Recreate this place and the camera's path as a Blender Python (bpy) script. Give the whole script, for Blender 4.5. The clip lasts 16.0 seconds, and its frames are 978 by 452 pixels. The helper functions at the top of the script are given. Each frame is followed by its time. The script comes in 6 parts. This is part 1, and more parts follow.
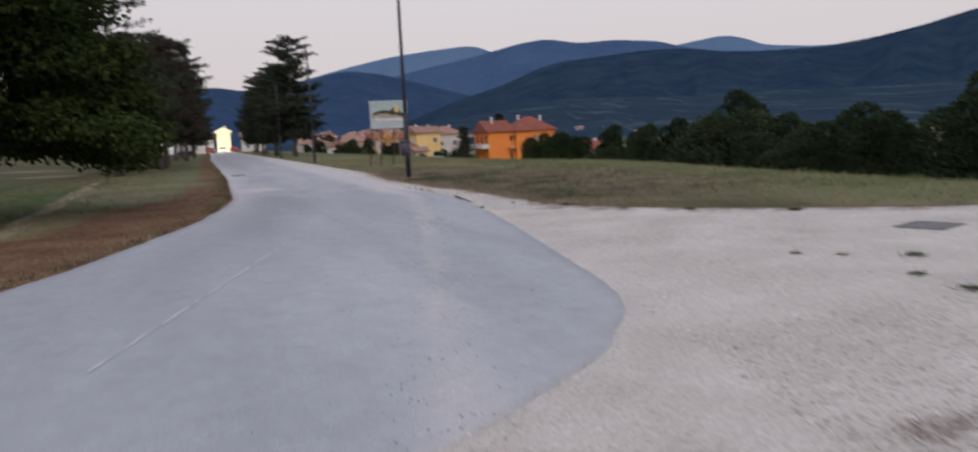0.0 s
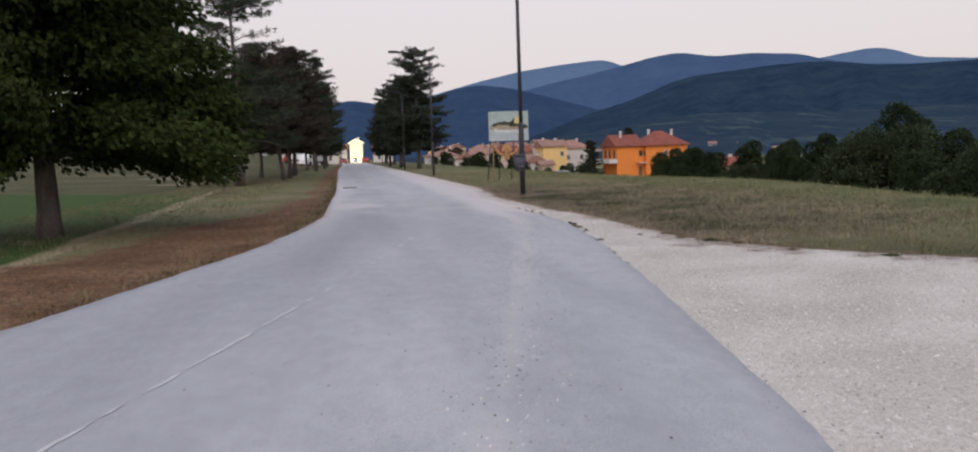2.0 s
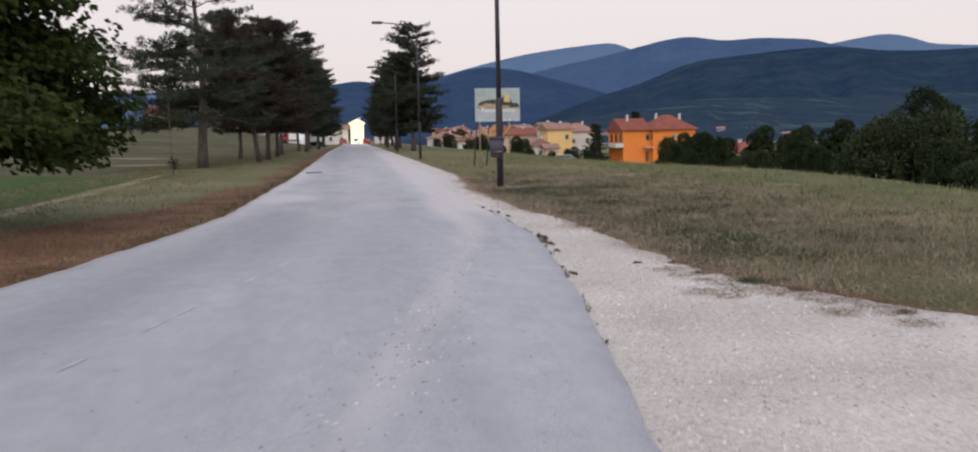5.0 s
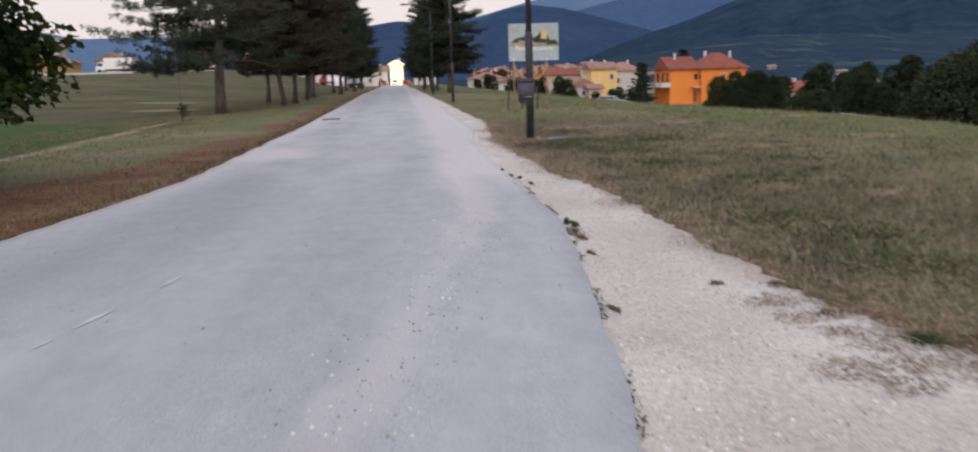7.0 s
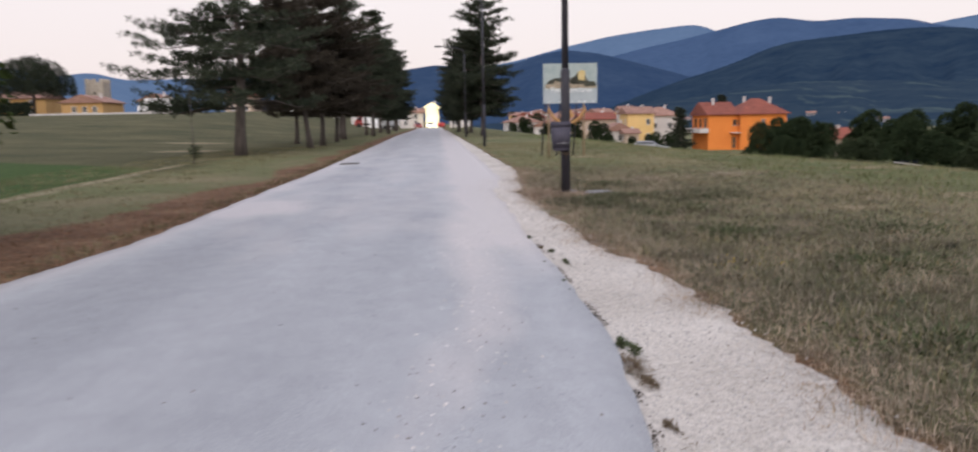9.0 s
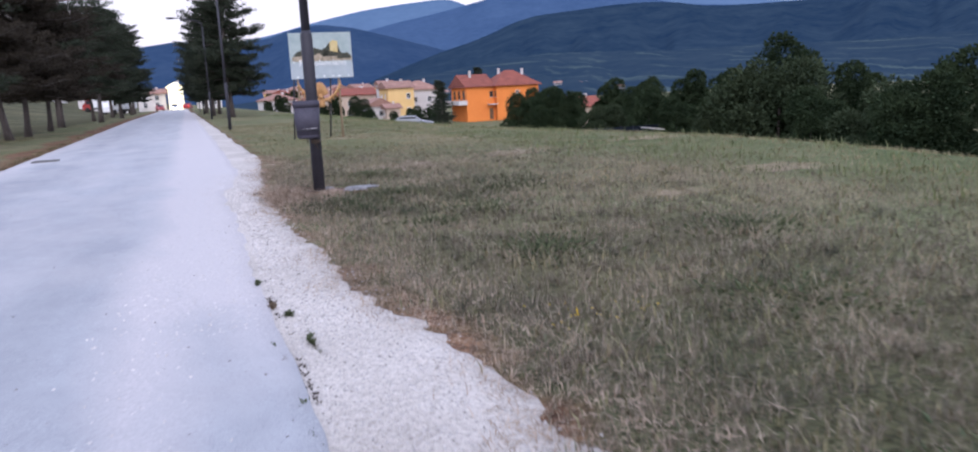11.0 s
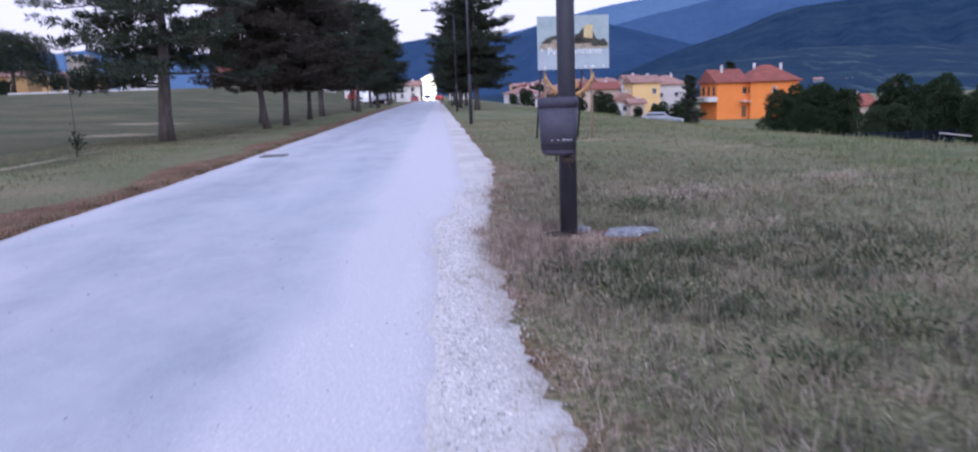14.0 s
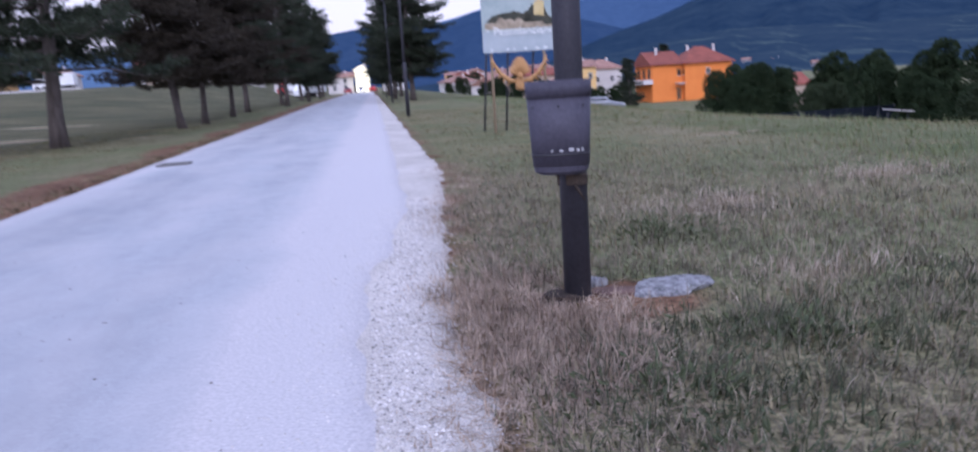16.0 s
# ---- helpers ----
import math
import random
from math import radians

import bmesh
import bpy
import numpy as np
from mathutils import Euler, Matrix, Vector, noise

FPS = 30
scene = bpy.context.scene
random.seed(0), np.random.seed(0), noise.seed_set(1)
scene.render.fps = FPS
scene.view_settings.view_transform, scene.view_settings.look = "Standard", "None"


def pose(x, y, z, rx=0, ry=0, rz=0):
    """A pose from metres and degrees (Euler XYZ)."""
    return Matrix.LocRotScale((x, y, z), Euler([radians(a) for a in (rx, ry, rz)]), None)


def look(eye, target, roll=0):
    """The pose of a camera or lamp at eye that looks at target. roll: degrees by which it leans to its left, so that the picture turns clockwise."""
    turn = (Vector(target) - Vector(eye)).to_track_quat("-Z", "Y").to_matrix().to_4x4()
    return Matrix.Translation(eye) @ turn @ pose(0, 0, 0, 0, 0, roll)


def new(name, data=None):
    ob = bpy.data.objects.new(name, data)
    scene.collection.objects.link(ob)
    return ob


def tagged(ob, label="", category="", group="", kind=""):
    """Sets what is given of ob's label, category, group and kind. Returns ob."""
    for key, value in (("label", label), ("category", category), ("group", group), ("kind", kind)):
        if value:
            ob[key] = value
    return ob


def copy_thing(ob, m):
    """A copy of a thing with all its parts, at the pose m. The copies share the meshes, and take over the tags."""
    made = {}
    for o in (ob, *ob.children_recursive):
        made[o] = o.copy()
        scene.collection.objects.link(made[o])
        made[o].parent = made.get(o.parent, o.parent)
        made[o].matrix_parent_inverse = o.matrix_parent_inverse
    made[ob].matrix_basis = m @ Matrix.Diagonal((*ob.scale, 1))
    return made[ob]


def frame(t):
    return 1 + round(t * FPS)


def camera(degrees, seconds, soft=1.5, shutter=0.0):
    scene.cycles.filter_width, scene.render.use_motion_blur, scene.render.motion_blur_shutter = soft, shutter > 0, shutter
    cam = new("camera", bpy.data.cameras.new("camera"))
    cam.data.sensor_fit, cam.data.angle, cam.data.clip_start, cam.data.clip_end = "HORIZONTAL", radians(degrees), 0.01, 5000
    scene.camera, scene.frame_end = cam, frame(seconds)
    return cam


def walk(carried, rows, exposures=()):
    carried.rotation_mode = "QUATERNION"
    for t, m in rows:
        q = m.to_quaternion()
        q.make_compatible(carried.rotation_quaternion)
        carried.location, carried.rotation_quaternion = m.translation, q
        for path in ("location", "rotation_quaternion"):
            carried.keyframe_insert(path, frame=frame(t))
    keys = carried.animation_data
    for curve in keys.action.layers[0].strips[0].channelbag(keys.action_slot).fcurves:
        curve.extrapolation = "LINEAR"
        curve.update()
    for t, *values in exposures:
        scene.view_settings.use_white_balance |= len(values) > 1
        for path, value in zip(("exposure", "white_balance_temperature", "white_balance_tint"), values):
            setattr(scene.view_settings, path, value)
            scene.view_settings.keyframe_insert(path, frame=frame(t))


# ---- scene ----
cam = camera(64.2, 16.0, soft=2.0, shutter=0.5)
PATH = [
    (0, (-5.99, -25.531, 1.316), (-5.347, -23.651, 1.084), -2.8),
    (0.5, (-5.7, -24.631, 1.34), (-5.188, -22.706, 1.164), -1.9),
    (1, (-5.506, -24.011, 1.313), (-5.013, -22.081, 1.135), -1.5),
    (1.5, (-5.197, -23.31, 1.28), (-4.815, -21.354, 1.113), -2.4),
    (2, (-4.965, -22.836, 1.3), (-4.63, -20.873, 1.116), -2.0),
    (2.5, (-4.739, -22.313, 1.263), (-4.375, -20.354, 1.092), -3.3),
    (3, (-4.361, -21.792, 1.245), (-4.06, -19.82, 1.107), -2.0),
    (3.5, (-4.21, -21.002, 1.312), (-3.818, -19.051, 1.109), -2.9),
    (4, (-3.94, -20.356, 1.277), (-3.606, -18.4, 1.024), -1.1),
    (4.2, (-3.828, -20.09, 1.258), (-3.508, -18.127, 1.04), -1.5),
    (6.3, (-2.809, -17.054, 1.287), (-2.492, -15.107, 0.955), -0.6),
    (6.5, (-2.758, -16.842, 1.265), (-2.467, -14.897, 0.903), -2.7),
    (7, (-2.618, -16.174, 1.297), (-2.414, -14.22, 0.924), -1.7),
    (7.5, (-2.507, -15.49, 1.309), (-2.413, -13.517, 0.996), -2.1),
    (8, (-2.379, -14.876, 1.292), (-2.291, -12.894, 1.042), -2.0),
    (8.5, (-2.318, -14.365, 1.267), (-2.324, -12.389, 0.957), -0.4),
    (9, (-2.232, -13.756, 1.286), (-2.11, -11.777, 1.022), -1.1),
    (9.5, (-2.046, -13.173, 1.304), (-1.622, -11.24, 1.019), 1.1),
    (9.7, (-2.009, -12.926, 1.31), (-1.344, -11.067, 0.994), -1.6),
    (11.8, (-1.374, -9.81, 1.299), (-0.702, -7.965, 0.921), -3.3),
    (12, (-1.344, -9.565, 1.345), (-0.685, -7.724, 0.926), -3.4),
    (12.5, (-1.298, -9.017, 1.37), (-0.874, -7.099, 0.994), -1.6),
    (13, (-1.23, -8.363, 1.364), (-0.869, -6.444, 0.935), -3.4),
    (13.5, (-1.193, -7.737, 1.326), (-1.06, -5.778, 0.944), -0.6),
    (14, (-1.131, -7.037, 1.317), (-1.021, -5.068, 0.983), -2.0),
    (14.5, (-1.088, -6.373, 1.313), (-1.101, -4.387, 1.076), -2.0),
    (15, (-1.043, -5.627, 1.299), (-1.039, -3.642, 1.055), -3.5),
    (15.5, (-1.034, -4.97, 1.323), (-0.905, -2.989, 1.076), -3.8),
    (16, (-1.085, -4.356, 1.298), (-0.826, -2.408, 0.929), -3.7),
]
walk(cam, [(t, look(eye, target, roll)) for t, eye, target, roll in PATH],
     exposures=[(0, 0.13, 6600, 9), (2.0, 0.32, 6750, 9), (4.0, 0.40, 6800, 9), (6.5, 0.50, 6850, 9), (9.5, 0.66, 6800, 10),
                (11.0, 0.92, 5800, 14), (12.0, 1.05, 5350, 18), (13, 0.94, 5320, 19), (14, 0.78, 5300, 20), (15, 0.66, 5250, 20), (16, 0.78, 5330, 21)])

# ---- light: dusk sky after sunset, afterglow behind the walker ----
world = bpy.data.worlds.new("dusk")
scene.world = world
world.use_nodes = True
wn, wl = world.node_tree.nodes, world.node_tree.links
wn.clear()
w_out, w_bg = wn.new("ShaderNodeOutputWorld"), wn.new("ShaderNodeBackground")
w_sky, w_mix = wn.new("ShaderNodeTexSky"), wn.new("ShaderNodeMix")
w_sky.sky_type, w_sky.sun_disc = "NISHITA", False
w_sky.sun_elevation, w_sky.sun_rotation = radians(4), radians(200)
w_sky.air_density, w_sky.dust_density, w_sky.ozone_density = 1.0, 1.0, 2.0
w_geo, w_sep, w_ramp = wn.new("ShaderNodeTexCoord"), wn.new("ShaderNodeSeparateXYZ"), wn.new("ShaderNodeValToRGB")
wl.new(w_geo.outputs["Generated"], w_sep.inputs[0])
wl.new(w_sep.outputs["Z"], w_ramp.inputs[0])
stops = w_ramp.color_ramp.elements
stops[0].position, stops[0].color = 0.0, (0.60, 0.535, 0.575, 1)
stops[1].position, stops[1].color = 1.0, (0.62, 0.68, 0.90, 1)
for at, col in ((0.07, (0.64, 0.578, 0.615, 1)), (0.16, (0.665, 0.615, 0.655, 1)), (0.35, (0.66, 0.66, 0.77, 1))):
    stops.new(at).color = col
w_str = wn.new("ShaderNodeVectorMath")
w_str.operation = "SCALE"
w_str.inputs["Scale"].default_value = 0.10
wl.new(w_sky.outputs[0], w_str.inputs[0])
w_mix.data_type = "RGBA"
w_mix.inputs["Factor"].default_value = 0.85
wl.new(w_str.outputs[0], w_mix.inputs["A"])
wl.new(w_ramp.outputs[0], w_mix.inputs["B"])
wl.new(w_mix.outputs["Result"], w_bg.inputs[0])
w_bg.inputs[1].default_value = 1.05
wl.new(w_bg.outputs[0], w_out.inputs[0])
sun = new("sun", bpy.data.lights.new("sun", "SUN"))
sun.data.energy, sun.data.angle, sun.data.color = 1.15, radians(70), (1.0, 0.92, 0.87)
sun.matrix_world = look((-12, -60, 45), (0, 0, 0))


# ---- materials ----
def mat(name, a, b, scale=4.0, rough=0.8, metal=0.0, bump=0.0, fine=40.0, vary=0.0, spec=0.3, glow=None, stretch=(1, 1, 1)):
    """Two tones mixed by coarse and fine noise, with fine relief; vary: change of value from object to object and piece to piece."""
    m = bpy.data.materials.new(name)
    m.use_nodes = True
    n, l = m.node_tree.nodes, m.node_tree.links
    p = n["Principled BSDF"]
    tc, mp = n.new("ShaderNodeTexCoord"), n.new("ShaderNodeMapping")
    mp.inputs["Scale"].default_value = stretch
    l.new(tc.outputs["Object"], mp.inputs[0])
    n1, n2 = n.new("ShaderNodeTexNoise"), n.new("ShaderNodeTexNoise")
    n1.inputs["Scale"].default_value, n1.inputs["Detail"].default_value = scale, 5
    n2.inputs["Scale"].default_value, n2.inputs["Detail"].default_value = fine, 3
    l.new(mp.outputs[0], n1.inputs[0]), l.new(mp.outputs[0], n2.inputs[0])
    ad = n.new("ShaderNodeMath")
    ad.operation = "MULTIPLY_ADD"
    ad.inputs[1].default_value, ad.inputs[2].default_value = 0.45, 0.0
    l.new(n2.outputs[0], ad.inputs[0])
    ad2 = n.new("ShaderNodeMath")
    ad2.operation = "MULTIPLY_ADD"
    ad2.inputs[1].default_value = 0.55
    l.new(n1.outputs[0], ad2.inputs[0]), l.new(ad.outputs[0], ad2.inputs[2])
    rp = n.new("ShaderNodeValToRGB")
    rp.color_ramp.elements[0].position, rp.color_ramp.elements[1].position = 0.36, 0.66
    rp.color_ramp.elements[0].color, rp.color_ramp.elements[1].color = (*a, 1), (*b, 1)
    l.new(ad2.outputs[0], rp.inputs[0])
    col = rp.outputs[0]
    if vary:
        geo, oi, su, hs, mr = n.new("ShaderNodeNewGeometry"), n.new("ShaderNodeObjectInfo"), n.new("ShaderNodeMath"), n.new("ShaderNodeHueSaturation"), n.new("ShaderNodeMapRange")
        su.operation = "ADD"
        l.new(geo.outputs["Random Per Island"], su.inputs[0]), l.new(oi.outputs["Random"], su.inputs[1])
        l.new(su.outputs[0], mr.inputs[0])
        mr.inputs[1].default_value, mr.inputs[2].default_value = 0, 2
        mr.inputs[3].default_value, mr.inputs[4].default_value = 1 - vary, 1 + vary
        l.new(mr.outputs[0], hs.inputs["Value"]), l.new(col, hs.inputs["Color"])
        col = hs.outputs[0]
    l.new(col, p.inputs["Base Color"])
    p.inputs["Roughness"].default_value, p.inputs["Metallic"].default_value = rough, metal
    p.inputs["Specular IOR Level"].default_value = spec
    if bump:
        bp = n.new("ShaderNodeBump")
        bp.inputs["Strength"].default_value, bp.inputs["Distance"].default_value = bump, 0.01
        l.new(n2.outputs[0], bp.inputs["Height"]), l.new(bp.outputs[0], p.inputs["Normal"])
    if glow:
        p.inputs["Emission Color"].default_value = (*glow[:3], 1)
        p.inputs["Emission Strength"].default_value = glow[3]
    return m


M_STEEL = mat("dark_painted_steel", (0.032, 0.031, 0.039), (0.056, 0.054, 0.068), 3, 0.55, 0.1, 0.15, 60)
M_BIN = mat("bin_metal", (0.050, 0.047, 0.066), (0.078, 0.074, 0.10), 6, 0.6, 0.0, 0.1, 50, spec=0.2)
M_BARK = mat("bark", (0.055, 0.046, 0.042), (0.15, 0.125, 0.112), 3, 0.95, 0, 1.0, 25, stretch=(3, 3, 0.6))
M_LEAF = mat("broad_leaf", (0.013, 0.024, 0.008), (0.044, 0.058, 0.017), 1.2, 0.9, 0, 0, 8, 0.3, spec=0.04)
M_PINE = mat("pine_needles", (0.025, 0.034, 0.024), (0.058, 0.067, 0.045), 0.8, 0.9, 0, 0, 6, 0.4, spec=0.05)
M_PINE_DRY = mat("pine_needles_brown", (0.036, 0.031, 0.024), (0.070, 0.058, 0.044), 0.8, 0.9, 0, 0, 6, 0.4, spec=0.05)
M_SHRUB = mat("shrub_leaf", (0.017, 0.028, 0.015), (0.042, 0.058, 0.029), 0.5, 0.95, 0, 0, 3, 0.18, spec=0.02)
M_SHRUB_PALE = mat("olive_leaf", (0.028, 0.041, 0.022), (0.060, 0.076, 0.042), 0.5, 0.95, 0, 0, 3, 0.18, spec=0.02)
M_ORANGE = mat("orange_plaster", (0.66, 0.20, 0.045), (0.78, 0.26, 0.06), 0.3, 0.9, 0, 0.2, 8)
M_YELLOW = mat("yellow_plaster", (0.66, 0.44, 0.18), (0.76, 0.53, 0.24), 0.3, 0.9, 0, 0.2, 8)
M_WHITE = mat("white_plaster", (0.5, 0.47, 0.46), (0.66, 0.63, 0.61), 0.3, 0.9, 0, 0.2, 8)
M_CREAM = mat("cream_plaster", (0.44, 0.34, 0.27), (0.58, 0.46, 0.37), 0.3, 0.9, 0, 0.2, 8)
M_STONE = mat("castle_stone", (0.30, 0.26, 0.21), (0.52, 0.46, 0.38), 0.6, 0.95, 0, 0.8, 3)
M_ROOF = mat("clay_roof_tile", (0.15, 0.046, 0.033), (0.25, 0.077, 0.052), 0.7, 0.85, 0, 0.5, 5, 0.15)
M_ROOF_OLD = mat("weathered_roof_tile", (0.20, 0.11, 0.085), (0.34, 0.20, 0.155), 0.7, 0.9, 0, 0.5, 5, 0.15)
M_GLASS = mat("dark_window_glass", (0.02, 0.022, 0.026), (0.035, 0.037, 0.04), 1, 0.1, 0, 0, 4, spec=0.6)
M_WOOD = mat("dark_wood", (0.10, 0.06, 0.035), (0.2, 0.12, 0.07), 5, 0.7, 0, 0.3, 30)


# ---- mesh helpers ----
def mesh_of(name, verts, faces, material, smooth=False):
    me = bpy.data.meshes.new(name)
    me.from_pydata([tuple(v) for v in np.asarray(verts).tolist()], [], [tuple(f) for f in (faces.tolist() if hasattr(faces, "tolist") else faces)])
    if material:
        me.materials.append(material)
    if smooth:
        me.polygons.foreach_set("use_smooth", [True] * len(me.polygons))
    me.update()
    return me


def part(name, data, material, parent=None, label=""):
    """Link a bmesh or mesh as one object, under a thing or part when one is given."""
    if isinstance(data, bmesh.types.BMesh):
        me = bpy.data.meshes.new(name)
        data.to_mesh(me)
        data.free()
        if material:
            me.materials.append(material)
    else:
        me = data
    ob = new(name, me)
    if parent:
        ob.parent = parent
    return tagged(ob, label)


def box(bm, x0, x1, y0, y1, z0, z1, bevel=0.0, m=None):
    vs = bmesh.ops.create_cube(bm, size=1)["verts"]
    for v in vs:
        v.co = Vector((x0 + (v.co.x + 0.5) * (x1 - x0), y0 + (v.co.y + 0.5) * (y1 - y0), z0 + (v.co.z + 0.5) * (z1 - z0)))
    if m:
        bmesh.ops.transform(bm, matrix=m, verts=vs)
    if bevel:
        es = list({e for v in vs for e in v.link_edges})
        bmesh.ops.bevel(bm, geom=es, offset=bevel, segments=2, affect="EDGES")
    return bm


def boxed(*a, **k):
    return box(bmesh.new(), *a, **k)


def tube_data(points, radii, sides=10, cap=True):
    """Verts and faces of a tapered tube along points."""
    pts = [Vector(p) for p in points]
    vs, fs = [], []
    up = Vector((0.13, 0.98, 0.11))
    for i, p in enumerate(pts):
        d = (pts[min(i + 1, len(pts) - 1)] - pts[max(i - 1, 0)]).normalized()
        a = d.cross(up if abs(d.dot(up)) < 0.95 else Vector((1, 0, 0))).normalized()
        b = d.cross(a)
        for k in range(sides):
            t = 2 * math.pi * k / sides
            vs.append(p + (a * math.cos(t) + b * math.sin(t)) * radii[i])
    for i in range(len(pts) - 1):
        for k in range(sides):
            k2 = (k + 1) % sides
            fs.append((i * sides + k, i * sides + k2, (i + 1) * sides + k2, (i + 1) * sides + k))
    if cap:
        fs.append(tuple(range(sides - 1, -1, -1)))
        fs.append(tuple((len(pts) - 1) * sides + k for k in range(sides)))
    return [tuple(v) for v in vs], fs


def joined(pieces):
    vs, fs = [], []
    for v, f in pieces:
        o = len(vs)
        vs += v
        fs += [tuple(i + o for i in q) for q in f]
    return vs, fs


def tube(name, points, radii, material, parent=None, sides=12, label=""):
    v, f = tube_data(points, radii, sides)
    return part(name, mesh_of(name, v, f, material, True), None, parent, label)


def empty(name, m, label, category, group="", kind=""):
    ob = new(name)
    ob.empty_display_size = 0.2
    ob.matrix_world = m
    return tagged(ob, label, category, group, kind)


def leaf_mesh(name, centers, outward, size, material, rng, droop=0.3, narrow=0.6, fold=0.15):
    """Many folded leaves: one leaf per centre, tips pointing outward and down."""
    n = len(centers)
    d = outward + rng.normal(0, 0.6, (n, 3)) + np.array([0, 0, -droop])
    d /= np.linalg.norm(d, axis=1)[:, None] + 1e-9
    r = rng.normal(0, 1, (n, 3))
    s = np.cross(d, r)
    s /= np.linalg.norm(s, axis=1)[:, None] + 1e-9
    u = np.cross(s, d)
    L = (size * rng.uniform(0.65, 1.3, n))[:, None]
    base, tip = centers, centers + d * L
    mid = centers + d * L * 0.45
    w = s * L * narrow * 0.5
    lft, rgt = mid + w + u * L * fold, mid - w + u * L * fold
    verts = np.stack([base, lft, tip, rgt], 1).reshape(-1, 3)
    i = np.arange(n)[:, None] * 4
    faces = np.concatenate([i + np.array([[0, 1, 2]]), i + np.array([[0, 2, 3]])], 0)
    return mesh_of(name, verts, faces, material)


# ---- lie of the land ----
def smooth(a, b, x):
    t = np.clip((x - a) / (b - a), 0, 1)
    return t * t * (3 - 2 * t)


def land(x, y):
    """Height of the ground: level by the road, falling to the valley past the field's brow, rising gently far to the left."""
    s = np.maximum(0, x - 6.9 - 2.2 * np.exp(-(((y - 4) / 9) ** 2)))
    fall = np.maximum(-0.22 * (s - 1.6 * (1 - np.exp(-s / 1.6))), -6.5)
    rise = 0.0304 * np.clip(y - 15, 0, 165) * smooth(-12, -42, x)
    return fall + rise


def left_edge(y):
    return -5.68 - 0.0124 * np.maximum(0, -3 - y) ** 2 - 0.018 * np.clip(y - 10, 0, 60) - 0.006 * np.maximum(0, y - 70)


def right_edge(y):
    return -1.25 - 0.080 * np.maximum(0, -9 - y) ** 1.3 + 0.4 * smooth(0, 4.5, y) - 0.003 * np.maximum(0, y - 20)


def grass_edge(y):
    return -0.74 + 0.52 * smooth(-1, 8, y) + 0.32 * smooth(-3.5, -9.0, y) + 0.115 * np.maximum(0, -11.3 - y) ** 2 - 0.005 * np.clip(y - 8, 0, 90)


def axis(parts):
    return np.unique(np.round(np.concatenate([np.arange(a, b, s) for a, b, s in parts]), 4))


def grid(name, xs, ys, height, material, masks=None):
    X, Y = np.meshgrid(xs, ys)
    Z = height(X, Y)
    nx, ny = len(xs), len(ys)
    i = (np.arange(ny - 1)[:, None] * nx + np.arange(nx - 1)[None, :]).reshape(-1)
    faces = np.stack([i, i + 1, i + nx + 1, i + nx], 1)
    me = mesh_of(name, np.stack([X, Y, Z], -1).reshape(-1, 3), faces, material, True)
    for key, fn in (masks or {}).items():
        at = me.attributes.new(key, "FLOAT", "POINT")
        at.data.foreach_set("value", fn(X, Y).reshape(-1).astype(np.float32))
    return new(name, me)


